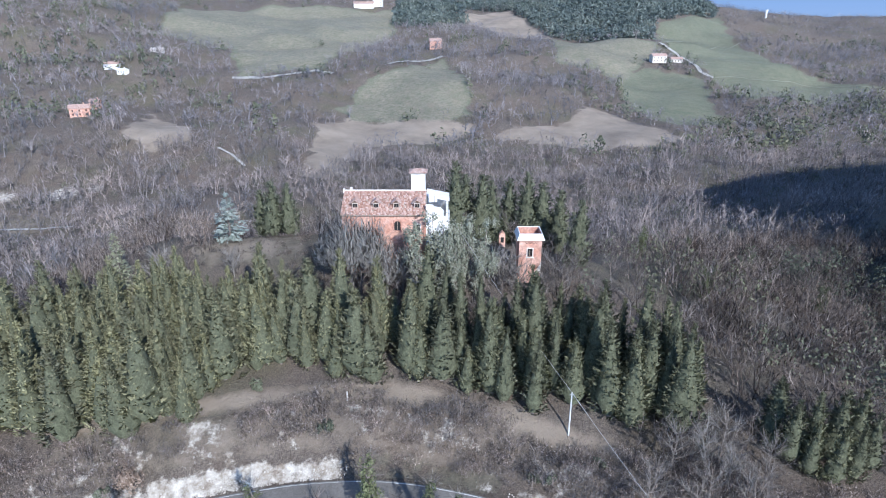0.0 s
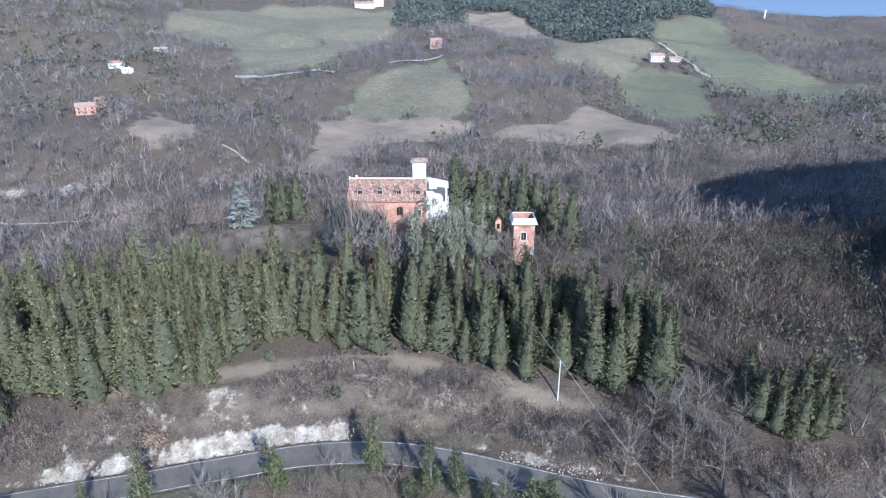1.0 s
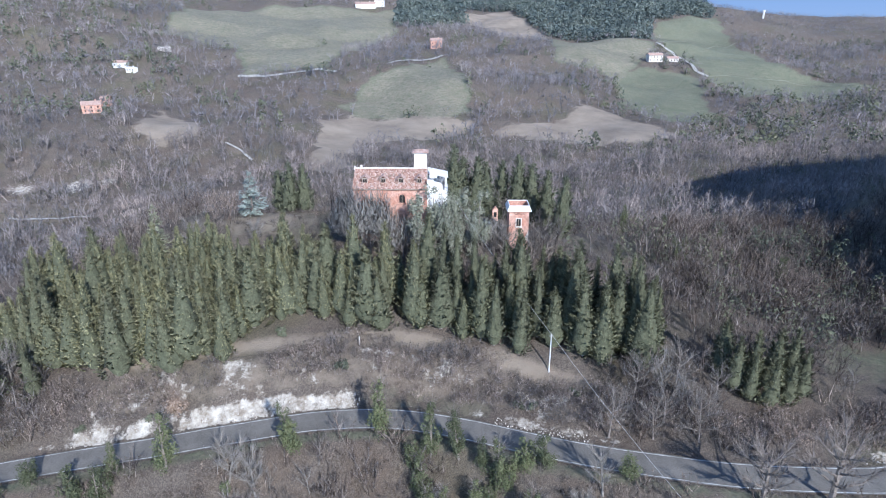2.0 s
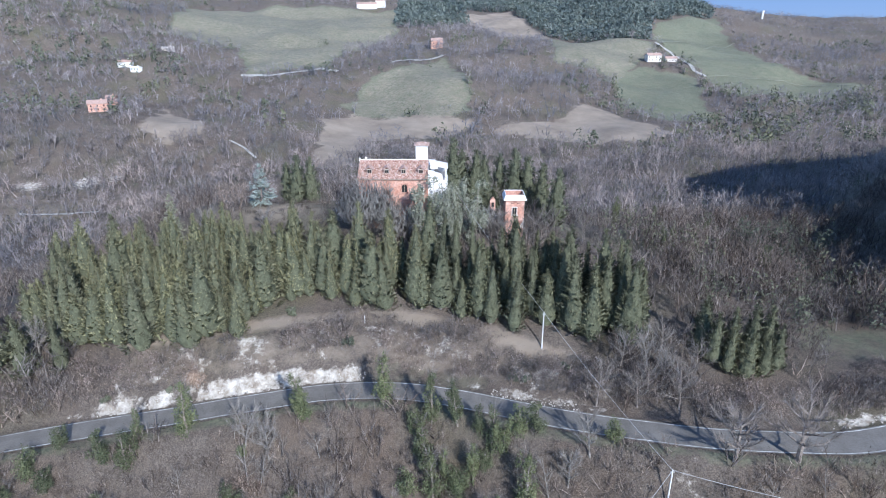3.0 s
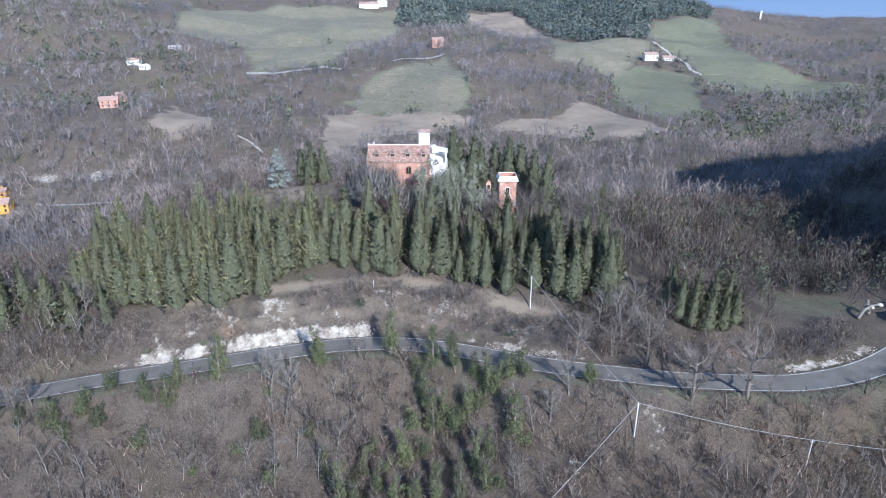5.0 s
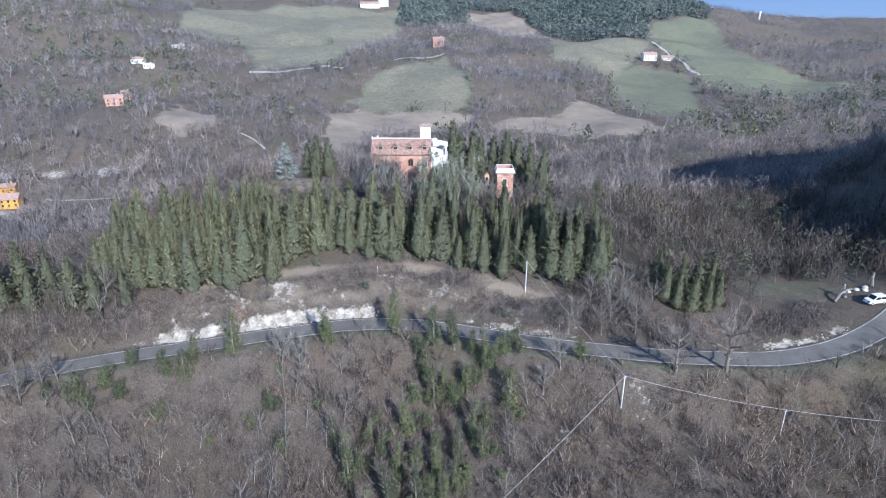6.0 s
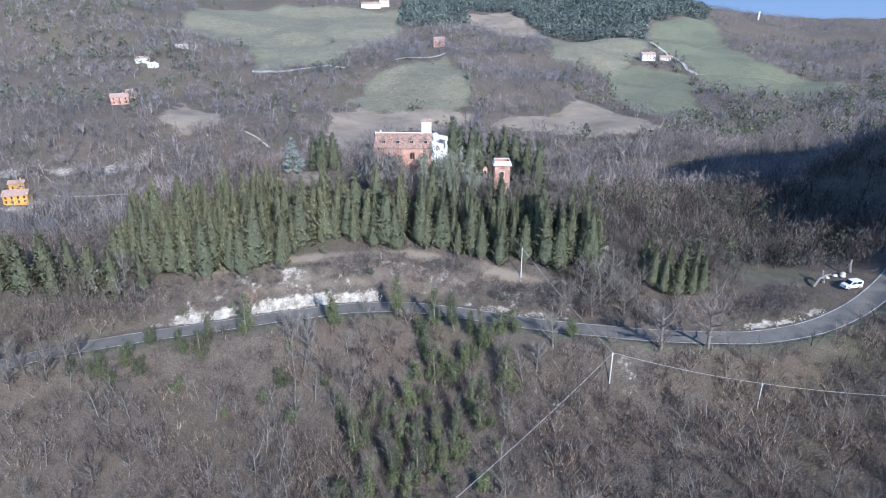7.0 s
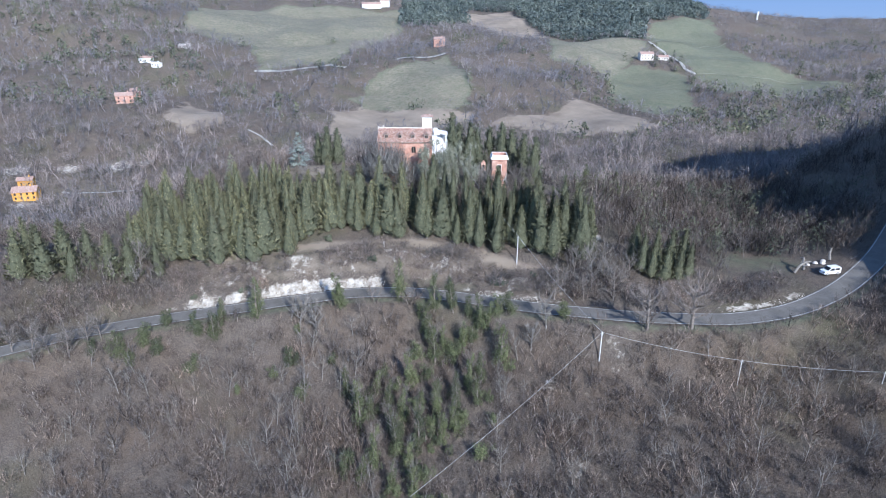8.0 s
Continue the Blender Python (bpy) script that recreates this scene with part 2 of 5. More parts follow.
# ---------------------------------------------------------------- landform
# Sections through the land along rays of constant x / (y + 60): pairs of (distance y, height).
SECTIONS = (
    (-1.5, ((-600, -20), (-100, -42), (55, -12), (100, -20), (200, -36), (300, -30), (450, 15), (600, 60), (800, 100), (1000, 120), (4600, 110))),
    (-0.62, ((-600, -30), (-100, -40), (20, -24), (40, -14), (55, -6.5), (62, -3), (72, 0), (85, 0), (100, -4), (130, -16), (200, -38), (275, -44),
             (330, -38), (437, -14), (600, 14), (700, 50), (800, 75), (1000, 110), (1400, 120), (4600, 90))),
    (-0.3, ((-600, -30), (-100, -35), (20, -20), (40, -14), (58, -2.2), (63, 0), (70, 4), (80, 6.5), (95, 11), (113, 14.5), (130, 9), (180, -16),
            (280, -38), (340, -38), (434, -30), (578, -5), (800, 27), (1000, 50), (1100, 64), (1400, 85), (4600, 70))),
    (0.0, ((-600, -30), (-100, -30), (10, -22), (30, -18), (45, -13), (55, -7), (62, -1.8), (67, -1), (71, 3), (76, 5), (85, 9), (97, 14), (105, 16),
           (115, 15), (130, 8), (180, -15), (300, -36), (420, -36), (490, -27), (600, -3), (650, 2), (800, 17), (1000, 36), (1300, 68), (1700, 90), (4600, 60))),
    (0.3, ((-600, -20), (-100, -30), (20, -18), (30, -14), (42, -7.4), (48, -0.6), (55, 1), (65, 4), (80, 6), (100, 6), (130, 2), (180, -14), (230, -23),
           (300, -36), (435, -34), (560, -30), (714, -10), (800, 6), (870, 14), (1000, 20), (1150, 50), (1300, 68), (1700, 80), (4600, 60))),
    (0.55, ((-600, 0), (-100, -25), (20, -13.5), (37, -8.5), (44, -2.5), (47, 0), (65, 1.5), (80, 0.5), (100, -4), (115, -4), (150, -4), (200, -12), (260, -22), (330, -33), (460, -33),
            (550, -34), (700, -26), (800, -18), (1000, -4), (1300, 16), (2000, 28), (4600, 0))),
    (0.66, ((-600, 10), (-100, -18), (20, -13), (37, -8.5), (46, -2), (50, 0.4), (65, 1.8), (80, 1.5), (110, -1), (150, 8), (175, 9), (200, 4), (240, -8), (300, -24), (380, -32), (500, -34), (700, -26), (800, -18),
             (1300, 15), (2000, 27), (4600, 0))),
    (0.8, ((-600, 20), (-100, -12), (20, -8), (50, 1), (80, 6), (110, 14), (150, 22), (180, 23), (210, 14), (240, 1), (300, -18), (380, -30), (500, -34), (800, -18), (1300, 14),
            (2000, 26), (4600, 0))),
    (1.05, ((-600, 40), (-100, 5), (20, 5), (50, 22), (80, 46), (110, 66), (150, 68), (200, 48), (260, 8), (330, -20), (500, -30), (800, -15), (1300, 12), (2000, 24), (4600, 0))),
    (1.5, ((-600, 60), (-100, 30), (50, 70), (75, 95), (100, 112), (150, 105), (220, 60), (300, 10), (500, -10), (800, 0), (1300, 10), (2000, 20), (4600, 0))),
)
ROAD = ((-150, 22), (-110, 38), (-92, 46), (-84, 50), (-74, 53.7), (-65, 55.4), (-52, 57), (-39, 58.4), (-30, 60.1), (-20, 62.3), (-8, 63.1), (2.3, 60.6), (11, 56.8), (20, 53.4), (30, 50.6), (40, 48.6), (58, 47.6), (70, 50), (84, 57.5), (94, 65.7), (103, 73.8), (122, 95))
ROAD_Z = ((-150, -12), (-110, -9.5), (-90, -8.2), (-70, -6.3), (-55, -4.6), (-35, -2.4), (-20, -1.6), (0, -1.4), (15, -0.8), (30, -0.2), (58, 0), (75, 0.8), (95, 2.6), (122, 6))
ROAD_HALF = 2.5


def smooth(a, b, v):
    s = np.clip((v - a) / (b - a), 0, 1)
    return s * s * (3 - 2 * s)


def hermite(xs, ys, v):
    """A monotone cubic through the pairs, flat-sided like an eased profile."""
    xs, ys = np.array(xs, float), np.array(ys, float)
    h, d = np.diff(xs), np.diff(ys) / np.diff(xs)
    m = np.zeros(len(xs))
    same = d[:-1] * d[1:] > 0
    m[1:-1][same] = (2 * d[:-1] * d[1:] / np.where(same, d[:-1] + d[1:], 1))[same]
    m[0], m[-1] = d[0], d[-1]
    v = np.clip(v, xs[0], xs[-1])
    i = np.clip(np.searchsorted(xs, v) - 1, 0, len(h) - 1)
    t = (v - xs[i]) / h[i]
    return ((1 + 2 * t) * (1 - t) ** 2 * ys[i] + t * (1 - t) ** 2 * h[i] * m[i] + t * t * (3 - 2 * t) * ys[i + 1] + t * t * (t - 1) * h[i] * m[i + 1])


def ripple(x, y, size, seed):
    """Soft unevenness of the ground: a few crossed waves."""
    r = np.random.RandomState(seed)
    out = 0 * x
    for k in range(7):
        a, f, p = r.uniform(0, 6.28), (0.6 + 0.25 * k) * 6.28 / size, r.uniform(0, 6.28, 2)
        out = out + np.sin((x * np.cos(a) + y * np.sin(a)) * f + p[0] + 1.3 * np.sin((y * np.cos(a) - x * np.sin(a)) * f * 0.6 + p[1])) / (1 + 0.5 * k)
    return out / 2.2


def road_line(n=400):
    s = np.linspace(ROAD[0][0], ROAD[-1][0], n)
    xs, ys = zip(*ROAD)
    y = np.interp(s, xs, ys)
    k = np.hanning(31)
    k /= k.sum()
    y = np.convolve(np.pad(y, 15, mode="reflect", reflect_type="odd"), k, "valid")
    return s, y, np.interp(s, *zip(*ROAD_Z))


LINE = road_line()


def road_at(x, y):
    """Distance from the road's middle (plus: the hill's side) and the road's height there."""
    lx, ly, lz = LINE
    best = np.full(np.shape(x), 1e9)
    zz, sign = np.zeros(np.shape(x)), np.zeros(np.shape(x))
    for i in range(0, len(lx) - 1, 2):
        j = min(i + 2, len(lx) - 1)
        dx, dy = lx[j] - lx[i], ly[j] - ly[i]
        t = np.clip(((x - lx[i]) * dx + (y - ly[i]) * dy) / (dx * dx + dy * dy), 0, 1)
        px, py = x - lx[i] - t * dx, y - ly[i] - t * dy
        d = px * px + py * py
        new_best = d < best
        best = np.where(new_best, d, best)
        zz = np.where(new_best, lz[i] + t * (lz[j] - lz[i]), zz)
        sign = np.where(new_best, np.sign(dx * py - dy * px), sign)
    return np.sqrt(best) * sign, zz


def height(x, y):
    x, y = np.asarray(x, float), np.asarray(y, float)
    b = x / np.maximum(y + 60, 100)
    heads = np.array([s[0] for s in SECTIONS])
    rows = np.array([hermite(*zip(*s[1]), y) for s in SECTIONS])
    b = np.clip(b, heads[0], heads[-1])
    i = np.clip(np.searchsorted(heads, b) - 1, 0, len(heads) - 2)
    lo = np.take_along_axis(rows, i[None], 0)[0]
    hi = np.take_along_axis(rows, i[None] + 1, 0)[0]
    t = (b - heads[i]) / (heads[i + 1] - heads[i])
    t = 0.5 * t + 0.5 * t * t * (3 - 2 * t)
    z = lo + (hi - lo) * t
    far = smooth(110, 500, y)
    z = z + ripple(x, y, 14, 3) * 0.3 + ripple(x, y, 150, 5) * 7 * far
    near = (np.abs(y - 60) < 90) & (np.abs(x) < 175)
    if near.any():
        d, rz = road_at(x[near], y[near])
        w = np.where(d > 0, smooth(2.9, 7.5, d) ** 0.7, smooth(3.2, 9, -d))
        z[near] = rz - 0.12 + (z[near] - rz + 0.12) * w
    return z


# ---------------------------------------------------------------- mesh helpers
def mesh_of(name, verts, faces, mat, smooth_shade=False):
    """A mesh from arrays of corners and of equal-sided faces."""
    verts, faces = np.asarray(verts, np.float32), np.asarray(faces, np.int32)
    me = bpy.data.meshes.new(name)
    me.vertices.add(len(verts))
    me.vertices.foreach_set("co", verts.ravel())
    me.loops.add(faces.size)
    me.loops.foreach_set("vertex_index", faces.ravel())
    me.polygons.add(len(faces))
    me.polygons.foreach_set("loop_start", np.arange(0, faces.size, faces.shape[1], dtype=np.int32))
    me.update(calc_edges=True)
    me.polygons.foreach_set("use_smooth", np.full(len(faces), smooth_shade))
    me.materials.append(mat)
    return me


def part(name, me, parent=None, label=""):
    ob = new(name, me)
    if parent:
        ob.parent = parent
    return tagged(ob, label) if label else ob


def solid(name, bm, mat, parent=None, label="", soft=False):
    me = bpy.data.meshes.new(name)
    bm.normal_update()
    bm.to_mesh(me)
    bm.free()
    me.materials.append(mat)
    for f in me.polygons:
        f.use_smooth = soft
    return part(name, me, parent, label)


def thing(name, m, label, category, group="", kind=""):
    ob = new(name)
    ob.matrix_basis = m
    return tagged(ob, label, category, group, kind)


def box(bm, x0, x1, y0, y1, z0, z1, bevel=0.0):
    made = bmesh.ops.create_cube(bm, size=1, matrix=Matrix.LocRotScale(((x0 + x1) / 2, (y0 + y1) / 2, (z0 + z1) / 2), None, (x1 - x0, y1 - y0, z1 - z0)))
    if bevel:
        edges = {e for v in made["verts"] for e in v.link_edges}
        bmesh.ops.bevel(bm, geom=list(edges), offset=bevel, segments=1, affect="EDGES")
    return bm


def boxes(*rows, bevel=0.0):
    bm = bmesh.new()
    for r in rows:
        box(bm, *r, bevel=bevel)
    return bm


def prism(bm, outline, y0, y1):
    """An outline in x and z, drawn out along y."""
    lo = [bm.verts.new((x, y0, z)) for x, z in outline]
    hi = [bm.verts.new((x, y1, z)) for x, z in outline]
    bm.faces.new(lo)
    bm.faces.new(hi[::-1])
    for i in range(len(lo)):
        j = (i + 1) % len(lo)
        bm.faces.new((lo[j], lo[i], hi[i], hi[j]))
    bmesh.ops.recalc_face_normals(bm, faces=bm.faces[:])
    return bm


def tube(bm, points, radii, sides=6):
    """A tapered limb through the points."""
    rings = []
    for i, (p, r) in enumerate(zip(points, radii)):
        p = Vector(p)
        way = Vector(points[min(i + 1, len(points) - 1)]) - Vector(points[max(i - 1, 0)])
        q = way.to_track_quat("Z", "X")
        rings.append([bm.verts.new(p + q @ Vector((r * math.cos(6.2832 * k / sides), r * math.sin(6.2832 * k / sides), 0))) for k in range(sides)])
    for lo, hi in zip(rings, rings[1:]):
        for k in range(sides):
            bm.faces.new((lo[k], lo[(k + 1) % sides], hi[(k + 1) % sides], hi[k]))
    bm.faces.new(rings[-1])
    bm.faces.new(rings[0][::-1])
    return bm


def ground_z(x, y):
    return float(height(np.array([x]), np.array([y]))[0])


# ---------------------------------------------------------------- fields (plan outlines)
FIELDS = {
    "upper_west": ("mixed", ((-333, 747), (-397, 1023), (-276, 1063), (-81, 1126), (-64, 873), (-96, 760), (-120, 634), (-193, 598), (-235, 717))),
    "knoll": ("mixed", ((-71, 593), (-36, 632), (1, 696), (19, 624), (25, 504), (-6, 490), (-75, 503), (-85, 523))),
    "knoll_foot": ("dry", ((-97, 473), (-77, 503), (25, 488), (22, 472), (-10, 445), (-62, 434), (-58, 370), (-68, 345), (-82, 352), (-90, 400))),
    "crescent": ("dry", ((30, 462), (41, 472), (101, 515), (130, 560), (151, 544), (178, 464), (151, 434), (92, 440))),
    "lower_east": ("grass", ((183, 671), (229, 750), (291, 718), (235, 509), (189, 498), (170, 575))),
    "middle_east": ("mixed", ((148, 894), (276, 843), (270, 808), (183, 671), (175, 717), (129, 728))),
    "upper_east": ("grass", ((351, 1070), (522, 1238), (448, 996), (420, 771), (487, 702), (348, 606), (295, 600), (306, 722), (291, 819), (285, 880))),
    "upper_middle": ("dry", ((34, 1090), (115, 1158), (153, 895), (75, 901), (41, 1042))),
    "west_clearing": ("dry", ((-216, 412), (-225, 482), (-177, 442), (-172, 412), (-191, 400))),
}


GLADES = ((24, 89, 5, 3.5), (31, 85, 4, 3), (-215, 336, 16, 7), (-245, 329, 14, 6), (-270, 317, 12, 6), (-205, 285, 26, 4), (-232, 262, 14, 7), (-137, 395, 12, 5), (-160, 300, 20, 6), (-240, 274, 12, 10), (-262, 440, 12, 8), (-290, 566, 16, 8), (-10, 778, 14, 8), (265, 756, 22, 8))


def inside(x, y, outline):
    """Signed distance to an outline, plus within."""
    best, odd = np.full(np.shape(x), 1e9), np.zeros(np.shape(x), bool)
    for (x0, y0), (x1, y1) in zip(outline, outline[1:] + outline[:1]):
        dx, dy = x1 - x0, y1 - y0
        t = np.clip(((x - x0) * dx + (y - y0) * dy) / (dx * dx + dy * dy), 0, 1)
        best = np.minimum(best, np.hypot(x - x0 - t * dx, y - y0 - t * dy))
        odd ^= ((y0 > y) != (y1 > y)) & (x < (x1 - x0) * (y - y0) / ((y1 - y0) or 1e-9) + x0)
    return np.where(odd, best, -best)


def open_land(x, y):
    """How far into open land a place lies, in metres (minus: in the woods)."""
    return np.max([inside(x, y, o) for _, o in FIELDS.values()], axis=0)


# ---------------------------------------------------------------- ground
def spaced(*runs):
    return np.concatenate([np.arange(a, b, s) for a, b, s in runs])


far_rows = [112.0]
while far_rows[-1] < 4600:
    far_rows.append(far_rows[-1] + max(1.0, 0.0125 * far_rows[-1]))
gy = np.concatenate([spaced((-600, -150, 30), (-150, -20, 5), (-20, 36, 1.4), (36, 112, 0.62)), far_rows])
gb = np.linspace(-1, 1, 340)
gb = 1.5 * (0.72 * gb + 0.28 * gb ** 3)
GX = gb[None] * np.maximum(gy + 60, 100)[:, None]
GY = np.repeat(gy[:, None], len(gb), 1)
shape = GX.shape
GZ = height(GX.ravel(), GY.ravel()).reshape(shape)
idx = np.arange(GX.size).reshape(shape)
quads = np.stack([idx[:-1, :-1], idx[:-1, 1:], idx[1:, 1:], idx[1:, :-1]], -1).reshape(-1, 4)
ground_mesh = mesh_of("ground", np.stack([GX, GY, GZ], -1).reshape(-1, 3), quads, GROUND, True)
fx, fy = GX.ravel(), GY.ravel()
cover = np.zeros((fx.size, 4), np.float32)
cover[:, 3] = 1
for kind, outline in FIELDS.values():
    soft_edge = smooth(-6, 6, inside(fx, fy, outline) + 4 * ripple(fx, fy, 45, 23) + 4 * ripple(fx, fy, 17, 29))
    if kind != "dry":
        cover[:, 0] = np.maximum(cover[:, 0], soft_edge)
    if kind != "grass":
        cover[:, 1] = np.maximum(cover[:, 1], soft_edge * (1.0 if kind == "dry" else 0.45))
road_d, _ = road_at(fx, fy)
near_road = (np.abs(fx) < 150) & (fy < 130) & (fy > 20)
bank = smooth(2.6, 3.2, road_d) * (1 - smooth(4.2, 7, road_d)) * near_road
chalky = 0.26 + 0.14 * smooth(-64, -58, fx) * (1 - smooth(24, 30, fx)) + 0.4 * smooth(-41, -34, fx) * (1 - smooth(-16, -12, fx)) + 0.3 * smooth(-62, -50, fx) * (1 - smooth(-40, -36, fx)) + 0.2 * smooth(7, 11, fx) * (1 - smooth(20, 27, fx)) + 0.3 * smooth(54, 60, fx) * (1 - smooth(74, 80, fx))
cover[:, 2] = bank * np.clip(chalky + 0.22 * ripple(fx, fy, 5, 77), 0, 1)
speckle = smooth(4.5, 6.5, road_d) * (1 - smooth(10, 13, road_d)) * near_road * smooth(-62, -50, fx) * (1 - smooth(26, 34, fx))
cover[:, 2] = np.maximum(cover[:, 2], speckle * np.clip(0.4 + 0.22 * ripple(fx, fy, 7, 79), 0, 0.62))
cover[:, 1] = np.maximum(cover[:, 1], 0.45 * speckle)
turf = smooth(2.6, 3.2, road_d) * (1 - smooth(5.5, 8, road_d)) * near_road * smooth(-12, -8, fx) * (1 - smooth(6, 12, fx))
cover[:, 0] = np.maximum(cover[:, 0], 0.42 * turf)
cover[:, 1] = np.maximum(cover[:, 1], 0.35 * turf)
verge = smooth(2.4, 2.8, -road_d) * (1 - smooth(3.6, 6, -road_d)) * near_road
cover[:, 0] = np.maximum(cover[:, 0], 0.55 * verge)
for px, py, r, amount in ((-31, 68.6, 2.8, 0.6), (-35, 67, 2.4, 0.42), (-28.5, 66.2, 2.5, 0.55), (-47.5, 64.8, 3, 0.55), (-52, 63.5, 2.5, 0.5), (34, 43, 4, 0.5), (21, 40, 2.5, 0.55), (28, 38, 3, 0.4), (-2.5, 70, 1.6, 0.55), (15, 62, 2.2, 0.55), (24, 89, 6, 0.8), (31, 85, 4, 0.75), (36, 79, 4, 0.7), (24, 24, 4, 0.5), (-215, 336, 14, 0.75), (-245, 329, 12, 0.7), (-270, 317, 12, 0.75), (-200, 342, 9, 0.7), (-232, 262, 12, 0.7), (-262, 268, 10, 0.6), (31, 60, 5, 0.4), (-8, 70, 5, 0.4)):
    cover[:, 2] = np.maximum(cover[:, 2], amount * np.exp(-((fx - px) ** 2 + (fy - py) ** 2) / (r * r)))
for gx, gy, rx, ry in GLADES[2:9]:
    cover[:, 1] = np.maximum(cover[:, 1], 0.6 * np.exp(-((fx - gx) / rx) ** 2 - ((fy - gy) / ry) ** 2))
terrace = np.exp(-((road_d - 13.2) / 2.2) ** 2) * smooth(-62, -50, fx) * (1 - smooth(20, 30, fx)) * near_road
cover[:, 1] = np.maximum(cover[:, 1], 0.78 * terrace)
lawn = np.exp(-((fx + 38) / 17) ** 2 - ((fy - 110) / 10) ** 2)
cover[:, 0] = np.maximum(cover[:, 0], 0.55 * lawn)
cover[:, 1] = np.maximum(cover[:, 1], 0.62 * lawn)
cover[:, 1] = np.maximum(cover[:, 1], 0.55 * np.exp(-((fx - 26) / 12) ** 2 - ((fy - 91) / 8) ** 2))
cover[:, 1] = np.maximum(cover[:, 1], 0.5 * np.exp(-((fx + 225) / 70) ** 2 - ((fy - 300) / 45) ** 2))
cover[:, 0] = np.maximum(cover[:, 0], 0.6 * np.exp(-((fx - 74) ** 2 / 300 + (fy - 74) ** 2 / 90)))
layer = ground_mesh.color_attributes.new("cover", "FLOAT_COLOR", "POINT")
layer.data.foreach_set("color", cover.ravel())
tagged(part("ground", ground_mesh), "wooded winter hillside of leaf litter, fields and chalk", "ground", kind="structure")


def ribbon(xs, ys, zs, offset0, offset1, mat, name, drape=False, lift=0.0, thick=0.0):
    """A strip along a line, between two offsets from it."""
    tx, ty = np.gradient(xs), np.gradient(ys)
    k = np.hypot(tx, ty)
    nx, ny = -ty / k, tx / k
    n = 5 if drape else 2
    verts = []
    for o in np.linspace(offset0, offset1, n):
        x, y = xs + nx * o, ys + ny * o
        verts.append(np.stack([x, y, (height(x, y) if drape else zs) + lift], -1))
    verts = np.array(verts)
    i = np.arange(verts.shape[0] * verts.shape[1]).reshape(verts.shape[:2])
    f = np.stack([i[:-1, :-1], i[:-1, 1:], i[1:, 1:], i[1:, :-1]], -1).reshape(-1, 4)
    return mesh_of(name, verts.reshape(-1, 3), f, mat, True)


lx, ly, lz = LINE
road = tagged(part("road", ribbon(lx, ly, lz, -ROAD_HALF, ROAD_HALF, ASPHALT, "road")), "narrow grey asphalt country road with white edge lines", "road", kind="structure")
part("edge_line", ribbon(lx, ly, lz + 0.008, -ROAD_HALF + 0.2, -ROAD_HALF + 0.36, LINE_PAINT, "edge_line"), road, "worn white painted line")
part("edge_line", ribbon(lx, ly, lz + 0.008, ROAD_HALF - 0.36, ROAD_HALF - 0.2, LINE_PAINT, "edge_line"), road, "worn white painted line")


def track(points, width, label, lift=0.9, mat=GRAVEL):
    p = np.array(points, float)
    s = np.linspace(0, len(p) - 1, 12 * len(p))
    x, y = np.interp(s, range(len(p)), p[:, 0]), np.interp(s, range(len(p)), p[:, 1])
    return tagged(part("track", ribbon(x, y, 0 * x, -width / 2, width / 2, mat, "track", True, lift)), label, "track", kind="structure")


# ---------------------------------------------------------------- bare woods
def brush(x, y, tall, twigs, width, spread, rng, trunks=1):
    """Leafless trees: for each a trunk and a crown of slender twigs. Returns corners and three-sided faces."""
    n = len(x)
    z = height(x, y) - 0.1
    m = twigs + trunks
    low = np.zeros((n, m, 3))
    tip = np.zeros((n, m, 3))
    h = tall[:, None]
    around = rng.uniform(0, 6.283, (n, m))
    over = np.arccos(rng.uniform(-0.15, 1, (n, m)))
    reach = rng.uniform(0.75, 1.08, (n, m))
    squash = rng.uniform(0.8, 1.25, (n, 1))
    lean = rng.normal(0, 0.06, (n, 1)) * h
    r = spread * 0.42 * h * squash
    tip[..., 0] = x[:, None] + np.cos(around) * np.sin(over) * reach * r + lean
    tip[..., 1] = y[:, None] + np.sin(around) * np.sin(over) * reach * r
    tip[..., 2] = z[:, None] + h * (0.56 + 0.44 * np.cos(over) * reach)
    root = np.stack([x[:, None] + lean * 0.3, y[:, None] + 0 * lean, z[:, None] + 0.22 * h], -1)
    out = tip - root
    low[:] = root + out * rng.uniform(0.3, 0.95, (n, m, 1))
    tip = low + out * 0.05 + rng.normal(0, 0.042, (n, m, 3)) * h[..., None] + np.array([0, 0, 0.05]) * h[..., None]
    low[:, :trunks, :2] = np.stack([x, y], -1)[:, None] + rng.normal(0, 0.25, (n, trunks, 2)) * (trunks > 1)
    low[:, :trunks, 2] = z[:, None]
    tip[:, :trunks] = np.stack([x, y, z + tall * 0.95], -1)[:, None]
    w = width * rng.uniform(0.6, 1.4, (n, m))
    w[:, :trunks] *= 0.35
    turn = rng.uniform(0, 3.1416, (n, m))
    side = np.stack([np.cos(turn) * w / 2, np.sin(turn) * w / 2, 0 * w], -1)
    verts = np.stack([low - side, low + side, tip], 2).reshape(-1, 3)
    heart = np.stack([x + lean[:, 0] * 0.6, y, z + tall * 0.42], -1)
    away = verts.reshape(n, -1, 3) - heart[:, None]
    away = away + (tall * 0.4)[:, None, None] * np.array([0, 0, 1.0])
    return verts, np.arange(len(verts)).reshape(-1, 3), np.repeat(rng.uniform(0, 1, n), m * 3), away.reshape(-1, 3)


